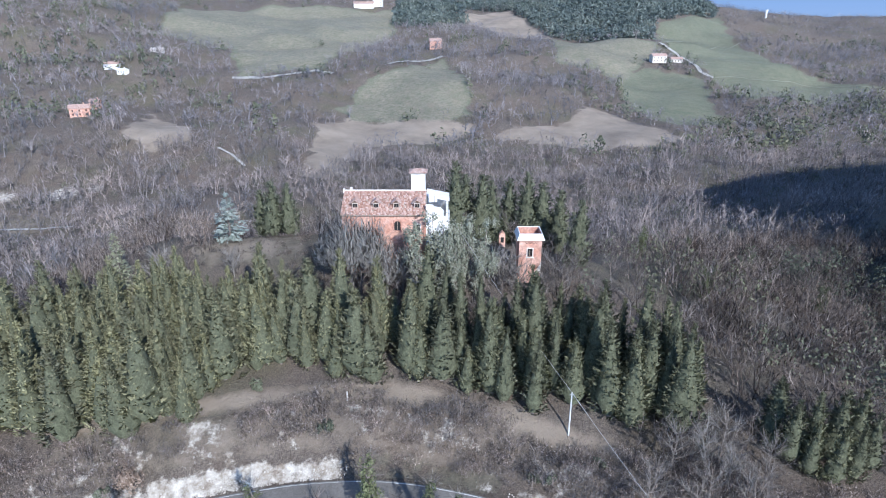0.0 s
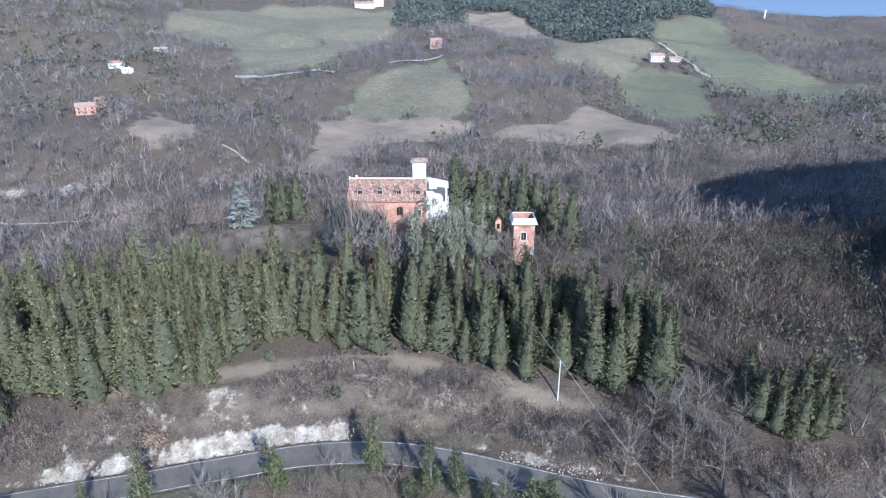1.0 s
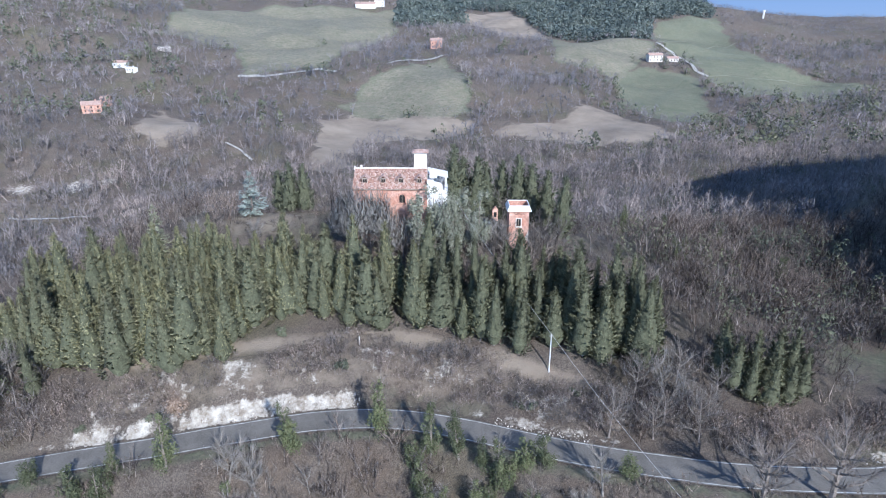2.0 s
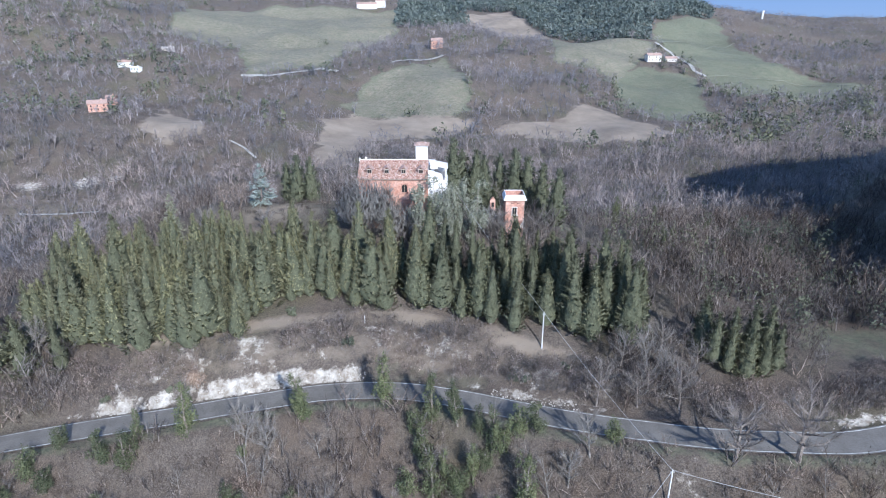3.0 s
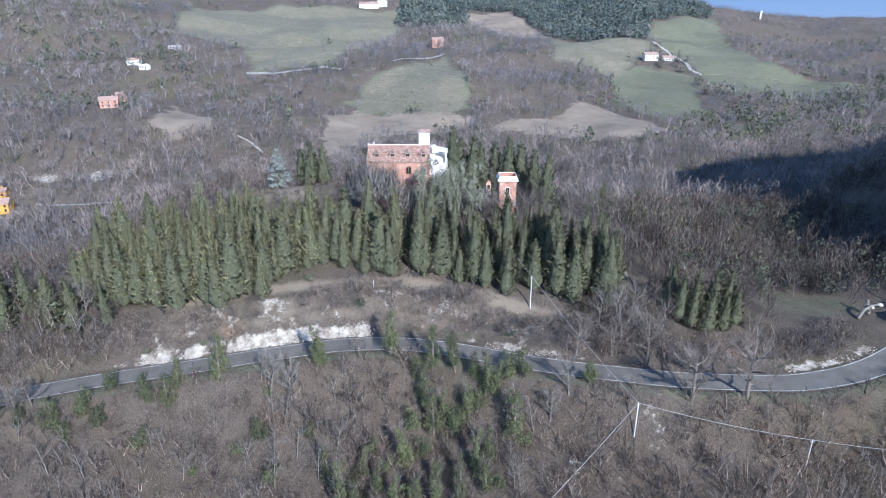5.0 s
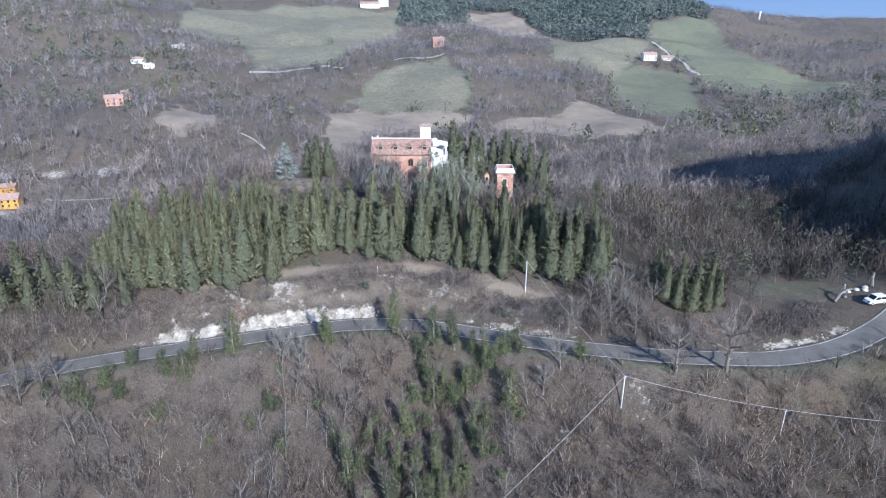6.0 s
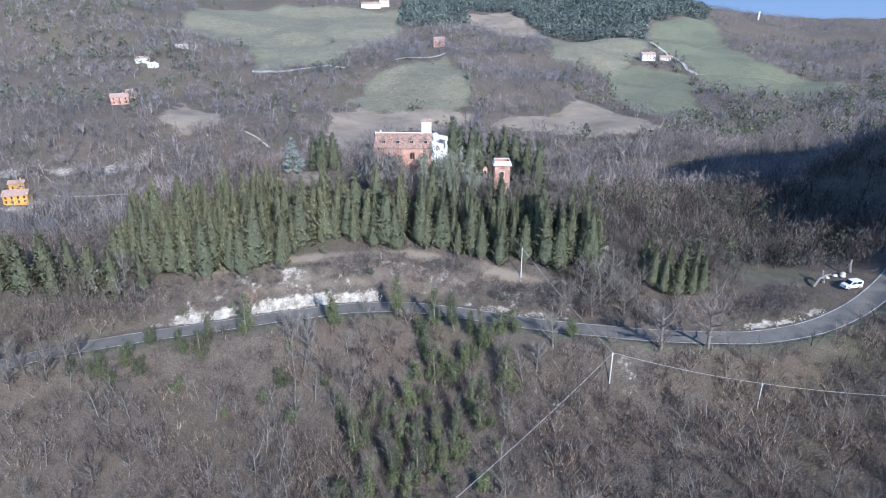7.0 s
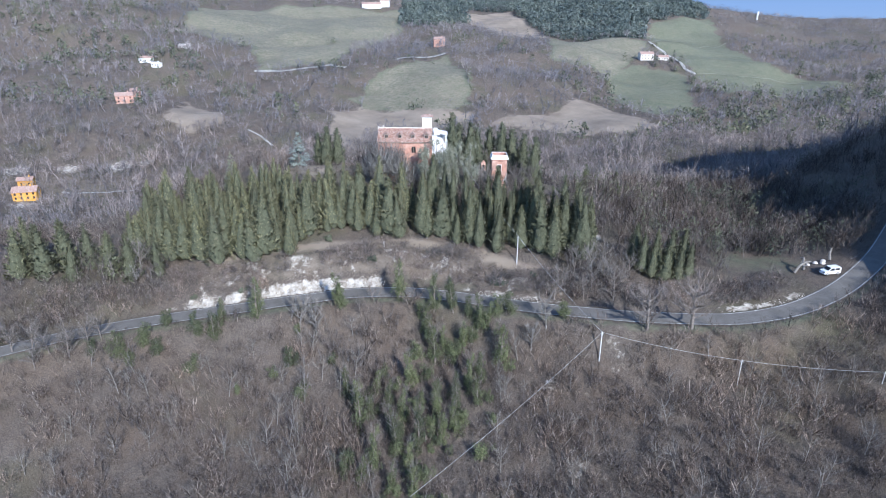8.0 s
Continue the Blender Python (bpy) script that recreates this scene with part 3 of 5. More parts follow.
def branching(rng, stems, limbs, twigs, lean, stout=1.0):
    """One leafless tree or many-stemmed shrub of height 1: blades for stems, limbs and twigs."""
    tris = []

    def blade(p, q, w):
        a = rng.uniform(0, 3.1416)
        side = np.array([math.cos(a), math.sin(a), 0]) * w * stout
        tris.append((p - side, p + side, q))

    for _ in range(stems):
        a = rng.uniform(0, 6.283)
        foot = np.array([math.cos(a), math.sin(a), 0]) * 0.06 * (stems > 1)
        top = foot + np.array([math.cos(a) * lean * rng.uniform(0.4, 1.2), math.sin(a) * lean * rng.uniform(0.4, 1.2), rng.uniform(0.75, 1.0)])
        bend = (foot + top) / 2 + rng.normal(0, 0.05, 3)
        blade(foot, bend, 0.011)
        blade(bend + (foot - bend) * 0.15, top, 0.008)
        for _ in range(limbs):
            t = rng.uniform(0.2, 0.85)
            p = foot + (bend - foot) * 2 * t if t < 0.5 else bend + (top - bend) * (2 * t - 1)
            b = rng.uniform(0, 6.283)
            rise = rng.uniform(0.35, 1.3)
            d = np.array([math.cos(b) * math.cos(rise), math.sin(b) * math.cos(rise), math.sin(rise)]) * rng.uniform(0.2, 0.42) * (1.15 - 0.6 * t)
            blade(p, p + d, 0.006)
            for _ in range(twigs):
                q = p + d * rng.uniform(0.2, 1)
                blade(q, q + d * rng.uniform(0.1, 0.4) + rng.normal(0, 0.06, 3) + (0, 0, 0.04), 0.0042)
    return np.array(tris)


def grove_of(rng, kinds, x, y, tall, spread, sink=0.1):
    """Copies of the templates, each turned and sized, at the places given."""
    z = height(x, y) - sink
    verts, tones = [], []
    pick = rng.randint(0, len(kinds), len(x))
    for k, tris in enumerate(kinds):
        m = pick == k
        n = int(m.sum())
        a = rng.uniform(0, 6.283, n)[:, None, None]
        s = (tall[m] * spread * rng.uniform(0.8, 1.25, n))[:, None, None]
        tilt = rng.normal(0, 0.06, (n, 2))
        px, py, pz = tris[None, ..., 0] * s, tris[None, ..., 1] * s, tris[None, ..., 2] * tall[m][:, None, None]
        gx = px * np.cos(a) - py * np.sin(a) + x[m][:, None, None] + pz * tilt[:, :1, None]
        gy = px * np.sin(a) + py * np.cos(a) + y[m][:, None, None] + pz * tilt[:, 1:, None]
        verts.append(np.stack([gx, gy, pz + z[m][:, None, None]], -1).reshape(-1, 3))
        tones.append(np.repeat(rng.uniform(0, 1, n), len(tris) * 3))
    verts = np.concatenate(verts)
    return verts, np.arange(len(verts)).reshape(-1, 3), np.concatenate(tones)


def rounded(me, verts, faces, away, blend):
    """Shades small leaves and twigs as the rounded crown that they make up: corner normals lean outwards."""
    g = np.cross(verts[faces[:, 1]] - verts[faces[:, 0]], verts[faces[:, 2]] - verts[faces[:, 0]])
    g /= np.linalg.norm(g, axis=1)[:, None] + 1e-9
    a = away / (np.linalg.norm(away, axis=1)[:, None] + 1e-9)
    nrm = a * blend
    nrm[faces.ravel()] += np.repeat(g, faces.shape[1], 0) * (1 - blend)
    me.polygons.foreach_set("use_smooth", np.ones(len(faces), bool))
    me.normals_split_custom_set_from_vertices(nrm.tolist())
    return me


def outward(verts, faces, away):
    """Turns each face so that it looks away from its crown's heart."""
    g = np.cross(verts[faces[:, 1]] - verts[faces[:, 0]], verts[faces[:, 2]] - verts[faces[:, 0]])
    back = (g * away[faces].mean(1)).sum(1) < 0
    faces = faces.copy()
    faces[back] = faces[back][:, ::-1]
    return faces


def toned(name, v, f, tone, mat, away=None):
    """A mesh whose trees differ in tone from one another."""
    if away is not None:
        f = outward(v, f, away)
    me = mesh_of(name, v, f, mat)
    if away is not None:
        rounded(me, v, f, away, 0.75)
    me.attributes.new("tone", "FLOAT", "POINT").data.foreach_set("value", tone.astype(np.float32))
    return me


def tufts(centre, normal, size, rng, flat=0.5):
    """Leaf sprays: four-sided, at the places given and facing roughly along the normals."""
    n = len(centre)
    d = normal + rng.normal(0, flat, (n, 3))
    d /= np.linalg.norm(d, axis=1)[:, None]
    u = np.cross(d, rng.normal(0, 1, (n, 3)))
    u /= np.linalg.norm(u, axis=1)[:, None]
    v = np.cross(d, u)
    s = size * rng.uniform(0.6, 1.4, (n, 1))
    verts = np.stack([centre - u * s * 0.5, centre - v * s, centre + u * s * 0.5, centre + v * s], 1).reshape(-1, 3)
    return verts, np.arange(len(verts)).reshape(-1, 4)


def scatter(rng, n, y0, y1, b0=-0.98, b1=0.98):
    """Places spread evenly over the land between two distances."""
    u = rng.uniform(0, 1, n)
    y = np.sqrt((y0 + 60) ** 2 + u * ((y1 + 60) ** 2 - (y0 + 60) ** 2)) - 60
    return rng.uniform(b0, b1, n) * (y + 60), y


def dense(x, y, seed, size, cut=-0.35):
    return ripple(x, y, size, seed) > cut


HOUSE_YARD = ((-46, 96), (-44, 112), (-32, 117), (-20, 116), (4, 112), (20, 104), (20, 93), (4, 92))
CYPRESS_WOOD = ((-74, 72), (-60, 70), (-44, 67), (-38, 70), (-34, 69), (-31, 78), (-24, 81), (-20, 78.5), (-14, 76.5), (-2, 76.5), (6, 74.5), (14, 71.5), (22, 71), (29, 67.8), (35, 68.5), (34, 77), (22, 83), (10, 84), (-4, 86), (-20, 87), (-40, 92), (-52, 91), (-75, 92))


def woods_free(x, y, margin=2.0):
    d, _ = road_at(x, y)
    near = (np.abs(x) < 150) & (y < 130)
    ok = (open_land(x, y) < 1.0) & ~(near & (np.abs(d) < 4.2))
    ok &= ~(near & (d > 0) & (d < 6) & (x < -8) & (x > -40))
    ok &= ~(near & (d > 0) & (d < 18) & (x < 24) & (x > -60) & (y < 84))
    ok &= (inside(x, y, HOUSE_YARD) < 0) & (inside(x, y, CYPRESS_WOOD) < -0.5)
    for gx, gy, rx, ry in GLADES:
        ok &= np.hypot((x - gx) / rx, (y - gy) / ry) > 1
    ok &= ~(near & (np.hypot((x - 49) / 8, (y - 58) / 8) < 1))
    ok &= ~(near & (np.hypot((x - 80) / 16, (y - 70) / 7) < 1))
    return ok


def woods(name, rng, n, y0, y1, tall, twigs, width, spread, mat, label, trunks=1, seed=11, size=90, cut=-0.5, b=0.98, kinds=None):
    x, y = scatter(rng, n, y0, y1, -b, b)
    n = len(x)
    keep = woods_free(x, y) & (np.max([inside(x, y, o) for o in FAR_PINES], axis=0) < 0) & dense(x, y, seed, size, cut)
    x, y = x[keep], y[keep]
    h = rng.uniform(*tall, len(x)) * (0.85 + 0.3 * (ripple(x, y, 40, 8) > 0))
    v, f, tone, *away = grove_of(rng, kinds, x, y, h, spread) if kinds else brush(x, y, h, twigs, width, spread, rng, trunks)
    tagged(part(name, toned(name, v, f, tone, mat, *away)), label, "woods", kind="stuff")


# ---------------------------------------------------------------- evergreens
def plume_crown(rng, tall, wide, plumes, blades, size, belly=0.25, flare=0.65, lean=0.5, foot=0.04, heart=0.6):
    """A conifer's crown of many upswept plumes, each of slender sprays, round a core coloured dark as shade. Returns
    corners, faces, the way out and the count of sprays.
    """
    t = rng.uniform(0, 1, plumes) ** 0.85
    prof = np.where(t < belly, 0.8 + 0.2 * np.sin(t / belly * 1.5708), ((1 - t) / (1 - belly)) ** flare)
    a = np.arange(plumes) * 2.39996 + rng.normal(0, 0.35, plumes)
    side = 1 + 0.14 * np.sin(2 * a + rng.uniform(0, 6)) + 0.1 * np.sin(3 * a + 7 * t)
    r = wide * prof * side * rng.uniform(0.62, 0.98, plumes)
    out = np.stack([np.cos(a), np.sin(a), 0 * a], -1)
    root = out * r[:, None] + np.stack([0 * t, 0 * t, tall * (foot + (0.93 - foot) * t)], -1)
    way = out * lean * rng.uniform(0.5, 1.5, (plumes, 1)) + (0, 0, 1) + rng.normal(0, 0.12, (plumes, 3))
    way /= np.linalg.norm(way, axis=1)[:, None]
    length = size * rng.uniform(0.65, 1.4, plumes) * (0.5 + 0.5 * prof)
    u = rng.uniform(-0.5, 0.8, (plumes, blades))
    thick = 0.3 * np.sqrt(np.clip(1 - (u / 0.85) ** 2, 0.05, 1))
    spin = rng.normal(0, 1, (plumes, blades, 3))
    spin /= np.linalg.norm(spin, axis=2)[..., None]
    c = root[:, None] + way[:, None] * (u * length[:, None])[..., None] + spin * (thick * length[:, None])[..., None]
    d = way[:, None] * 0.8 + spin * 0.55 + out[:, None] * 0.25 + rng.normal(0, 0.15, spin.shape)
    d /= np.linalg.norm(d, axis=2)[..., None]
    w = np.cross(d, spin + out[:, None] * 0.5 + rng.normal(0, 0.3, spin.shape))
    w /= np.linalg.norm(w, axis=2)[..., None] + 1e-6
    k = (length[:, None] * rng.uniform(0.25, 0.5, (plumes, blades)))[..., None]
    verts = np.stack([c - d * k * 0.4 - w * k * 0.3, c - d * k * 0.4 + w * k * 0.3, c + d * k], 2).reshape(-1, 3)
    away = np.repeat((spin * 0.6 + out[:, None] * 0.9 + (0, 0, 0.3)).reshape(-1, 3), 3, 0)
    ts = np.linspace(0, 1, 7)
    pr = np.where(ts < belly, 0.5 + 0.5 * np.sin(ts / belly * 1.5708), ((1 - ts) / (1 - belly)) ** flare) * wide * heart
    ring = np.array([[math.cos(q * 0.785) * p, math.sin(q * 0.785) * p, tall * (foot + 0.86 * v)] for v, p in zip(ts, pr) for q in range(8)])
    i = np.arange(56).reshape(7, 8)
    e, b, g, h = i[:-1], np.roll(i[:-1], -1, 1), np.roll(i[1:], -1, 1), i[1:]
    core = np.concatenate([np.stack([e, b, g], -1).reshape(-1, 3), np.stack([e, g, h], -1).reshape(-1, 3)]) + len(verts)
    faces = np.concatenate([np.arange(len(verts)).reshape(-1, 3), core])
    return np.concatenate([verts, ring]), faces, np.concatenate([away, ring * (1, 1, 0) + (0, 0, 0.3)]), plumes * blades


def tiered_crown(rng, tall, wide, whorls, arms, sprays, size, droop=0.1, flare=0.8):
    """A conifer's crown of level branches in whorls, each a flat fan of sprays, with air between the tiers."""
    verts, away = [], []
    for k in range(whorls):
        t = (k + 0.5) / whorls
        reach = wide * ((1 - t) ** flare + 0.05)
        for j in range(arms):
            a = j * 6.283 / arms + k * 1.1 + rng.normal(0, 0.25)
            out = np.array([math.cos(a), math.sin(a), 0])
            far = reach * rng.uniform(0.65, 1.15)
            n = max(int(sprays * (0.35 + 0.65 * far / wide)), 5)
            u = rng.uniform(0.12, 1, n) ** 0.75
            fan = rng.normal(0, 0.3, n) * u * far * 0.75
            c = out * (u * far)[:, None] + np.array([-out[1], out[0], 0]) * fan[:, None]
            c[:, 2] = tall * (0.08 + 0.88 * t) + rng.normal(0, 0.02 * tall, 1) + far * (0.18 * u - droop * 2.2 * u * u) + rng.normal(0, 0.05 * wide, n)
            d = out + rng.normal(0, 0.45, (n, 3)) * (1, 1, 0.5)
            d /= np.linalg.norm(d, axis=1)[:, None]
            w = np.cross(d, np.array([0, 0, 1]) + rng.normal(0, 0.35, (n, 3)))
            s = size * rng.uniform(0.6, 1.4, (n, 1)) * (0.5 + 0.5 * (1 - t))
            verts.append(np.stack([c - d * s * 0.5 - w * s * 0.32, c - d * s * 0.5 + w * s * 0.32, c + d * s], 1).reshape(-1, 3))
            away.append(np.repeat(out[None] * 0.5 + rng.normal(0, 0.2, (n, 3)) + (0, 0, 0.8), 3, 0))
    verts = np.concatenate(verts)
    return verts, np.arange(len(verts)).reshape(-1, 3), np.concatenate(away)


def evergreen(name, rng, tall, wide, crown, mat, label, category, group="", blend=0.62, stem=0.8):
    """A conifer with its trunk and the crown given, standing at the origin."""
    ob = thing(name, Matrix(), label, category, group)
    solid("trunk", tube(bmesh.new(), [(0, 0, -0.9), (0, 0, tall * 0.3), (0, 0, tall * stem)], [0.17 + tall * 0.008, 0.13, 0.04]), BARK, ob)
    v, f, away = crown[:3]
    f = outward(v, f, away)
    me = rounded(mesh_of("crown", v, f, mat), v, f, away, blend)
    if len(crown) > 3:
        # The core's faces get the darker colour that stands for inner shade.
        me.materials.append(SHADE_CORE)
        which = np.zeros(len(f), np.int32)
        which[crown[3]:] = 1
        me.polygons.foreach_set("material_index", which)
    part("crown", me, ob)
    return ob


def leafy_blob(rng, tall, wide, count, size, clumps=9, low=0.2, taper=0.0, stretch=1.25):
    """A crown out of many uneven clumps of leaves; taper narrows it towards the top."""
    t = rng.uniform(low, 0.94, clumps)
    narrow = 1 - taper * t
    cc = np.stack([rng.normal(0, wide * 0.42, clumps) * narrow, rng.normal(0, wide * 0.42, clumps) * narrow, t * tall], -1)
    cr = wide * rng.uniform(0.26, 0.6, clumps) * narrow
    k = rng.choice(clumps, count, p=cr ** 2 / (cr ** 2).sum())
    d = rng.normal(0, 1, (count, 3))
    d /= np.linalg.norm(d, axis=1)[:, None]
    lumps = 1 + 0.3 * np.sin(d[:, 0] * 5 + k * 1.7) * np.sin(d[:, 2] * 4 + k)
    c = cc[k] + d * (cr[k] * lumps * rng.uniform(0.5, 1.1, count))[:, None] * (1, 1, stretch)
    v, f = tufts(c, d + (0, 0, 0.4), size, rng)
    return v, f, np.repeat(d + (0, 0, 0.35), 4, 0)


def leafy(name, rng, tall, wide, count, size, mat, label, category, group="", clumps=9, **how):
    ob = thing(name, Matrix(), label, category, group)
    bm = tube(bmesh.new(), [(0, 0, -0.8), (0.1, 0, tall * 0.4), (0.05, 0.1, tall * 0.9)], [0.22, 0.15, 0.05])
    for k in range(5):
        a = k * 1.3
        tube(bm, [(0.05, 0, tall * (0.25 + 0.1 * k)), (math.cos(a) * wide * 0.4, math.sin(a) * wide * 0.4, tall * (0.4 + 0.1 * k))], [0.09, 0.03], 5)
    solid("trunk", bm, BARK, ob)
    v, f, away = leafy_blob(rng, tall, wide, count, size, clumps, **how)
    f = outward(v, f, away)
    part("crown", rounded(mesh_of("crown", v, f, mat), v, f, away, 0.4), ob)
    return ob


def ivy_trunk(rng, tall, wide, count, size, label, group):
    """A tree whose trunk and lower limbs are wrapped in ivy, with its bare top standing out of it."""
    ob = leafy("ivy_clad_tree", rng, tall, wide, count, size, IVY, label, "tree", group, clumps=34, low=0.06, taper=0.55, stretch=1.9)
    low, tip = [], []
    for k in range(150):
        a, h = rng.uniform(0, 6.283), tall * rng.uniform(0.5, 1.0)
        p = np.array([math.cos(a) * 0.3 * wide, math.sin(a) * 0.3 * wide, h])
        q = p + np.array([math.cos(a), math.sin(a), 0.9]) * tall * rng.uniform(0.05, 0.16) + rng.normal(0, 0.04 * tall, 3)
        low.append(p), tip.append(q)
    low, tip = np.array(low), np.array(tip)
    turn = rng.uniform(0, 3.14, len(low))
    side = np.stack([np.cos(turn), np.sin(turn), 0 * turn], -1) * 0.03
    v = np.stack([low - side, low + side, tip], 1).reshape(-1, 3)
    part("bare_top", mesh_of("bare_top", v, np.arange(len(v)).reshape(-1, 3), LOOSE_TWIGS), ob, "bare grey twigs above the ivy")
    return ob


def bare_tree(rng, tall, wide, mat, label, twigs=260, limbs=9, group="", name="bare_tree", fine=0.05, stout=1.0, leafmat=None):
    """A leafless tree: trunk and limbs as tapered tubes, twigs as slender blades on them."""
    ob = thing(name, Matrix(), label, "tree", group)
    top = (rng.normal(0, 0.06) * tall, rng.normal(0, 0.06) * tall, tall * 0.9)
    bm = tube(bmesh.new(), [(0, 0, -0.6), (top[0] * 0.3, top[1] * 0.3, tall * 0.35), top], [stout * 0.035 * tall ** 0.8, stout * 0.025 * tall ** 0.8, 0.02])
    bases, tips = [], []
    for k in range(limbs):
        t = 0.22 + 0.6 * k / limbs
        a = k * 2.4 + rng.uniform(-0.4, 0.4)
        p = Vector((top[0] * t, top[1] * t, tall * 0.9 * t))
        reach = wide * rng.uniform(0.6, 1.0) * (1.15 - 0.6 * t)
        q = p + Vector((math.cos(a) * reach * 0.55, math.sin(a) * reach * 0.55, tall * 0.12))
        r = p + Vector((math.cos(a + 0.2) * reach, math.sin(a + 0.2) * reach, tall * rng.uniform(0.2, 0.34)))
        tube(bm, [p, q, r], [stout * 0.014 * tall ** 0.8, stout * 0.009 * tall ** 0.8, 0.012], 5)
        for _ in range(twigs // limbs):
            s = rng.uniform(0.15, 1)
            b = p.lerp(q, s * 2) if s < 0.5 else q.lerp(r, s * 2 - 1)
            bases.append(b)
            tips.append(b + Vector((math.cos(a), math.sin(a), 0.8)) * 0.1 * tall * rng.uniform(0.4, 1.2) + Vector(rng.normal(0, 0.085 * tall, 3)) + Vector((0, 0, 0.05 * tall)))
    solid("trunk", bm, mat, ob)
    low, tip = np.array([tuple(v) for v in bases]), np.array([tuple(v) for v in tips])
    turn = rng.uniform(0, 3.14, len(low))
    side = np.stack([np.cos(turn), np.sin(turn), 0 * turn], -1) * fine / 2
    v = np.stack([low - side, low + side, tip], 1).reshape(-1, 3)
    part("crown", mesh_of("crown", v, np.arange(len(v)).reshape(-1, 3), leafmat or mat), ob)
    return ob


def plant(kinds, spots, rng, lo=0.85, hi=1.15, tilt=2.0, spread=0.1):
    """Each kind stands at its first spot; the rest are copies."""
    used = set()
    for i, (x, y) in enumerate(spots):
        k = i % len(kinds)
        s = rng.uniform(lo, hi)
        m = pose(x, y, ground_z(x, y), rng.normal(0, tilt), rng.normal(0, tilt), rng.uniform(0, 360))
        ob = kinds[k]
        if k in used:
            ob = copy_thing(kinds[k], m)
        wide = s * rng.uniform(1 - 0.5 * spread, 1 + spread)
        ob.matrix_basis = m @ Matrix.Diagonal((wide * rng.uniform(0.92, 1.08), wide, s, 1))
        used.add(k)




FAR_PINES = (((150, 905), (277, 855), (350, 1075), (520, 1240), (560, 1400), (100, 1420), (20, 1150), (115, 1165)), ((-75, 960), (-20, 930), (40, 1050), (30, 1220), (-85, 1260)))


def leafy_stuff(name, rng, x, y, tall, wide, sprays, size, mat, label, pointed=False):
    """Many small evergreens, joined."""
    n = len(x)
    z = height(x, y)
    t = rng.uniform(0.05, 1, (n, sprays))
    a = rng.uniform(0, 6.283, (n, sprays))
    prof = (1 - t) ** 0.8 if pointed else np.sqrt(np.clip(1 - (2 * t - 0.9) ** 2, 0.05, 1))
    r = prof * wide[:, None] * rng.uniform(0.7, 1.05, (n, sprays)) * (1 + 0.25 * np.sin(3 * a + 6.28 * rng.uniform(0, 1, (n, 1))))
    c = np.stack([x[:, None] + np.cos(a) * r, y[:, None] + np.sin(a) * r, z[:, None] + t * tall[:, None]], -1).reshape(-1, 3)
    d = np.stack([np.cos(a), np.sin(a), np.full(a.shape, 0.7)], -1).reshape(-1, 3)
    s = np.repeat(size * wide, sprays)[:, None]
    tagged(part(name, mesh_of(name, *tufts(c, d, s, rng), mat)), label, "woods", kind="stuff")


# ---------------------------------------------------------------- the house on the hill
def pierced(x0, x1, z0, z1, y0, y1, holes):
    """A wall with openings through it; holes as (x0, x1, z0, z1)."""
    bm = bmesh.new()
    xs = sorted({x0, x1, *(h[0] for h in holes), *(h[1] for h in holes)})
    for a, b in zip(xs, xs[1:]):
        cuts = sorted((h[2], h[3]) for h in holes if h[0] < (a + b) / 2 < h[1])
        low = z0
        for c0, c1 in cuts + [(z1, z1)]:
            if c0 > low:
                box(bm, a, b, y0, y1, low, c0)
            low = c1
    bmesh.ops.remove_doubles(bm, verts=bm.verts[:], dist=0.001)
    return bm


def tiled_slope(rng, x0, x1, ridge, eave, lost=0.04):
    """Rows of overlapping barrel tiles between a ridge and an eave, each (y, z)."""
    run = math.hypot(eave[0] - ridge[0], eave[1] - ridge[1])
    rows, cols = int(run / 0.36), int((x1 - x0) / 0.24)
    verts, faces = [], []
    for r in range(rows):
        for c in range(cols):
            if rng.uniform() < lost:
                continue
            t0, t1 = r / rows, min((r + 1.25) / rows, 1.0)
            y0, y1 = (ridge[0] + (eave[0] - ridge[0]) * t for t in (t0, t1))
            za, zb = (ridge[1] + (eave[1] - ridge[1]) * t for t in (t0, t1))
            x = x0 + (c + 0.5) * (x1 - x0) / cols + rng.normal(0, 0.015)
            j = rng.normal(0, 0.02)
            k = len(verts)
            verts += [(x - 0.12, y0, za + 0.03), (x, y0, za + 0.10), (x + 0.12, y0, za + 0.03), (x - 0.13, y1, zb + 0.07 + j), (x, y1, zb + 0.16 + j), (x + 0.13, y1, zb + 0.07 + j)]
            faces += [(k, k + 3, k + 4, k + 1), (k + 1, k + 4, k + 5, k + 2)]
    return mesh_of("tiles", verts, faces, TILES)


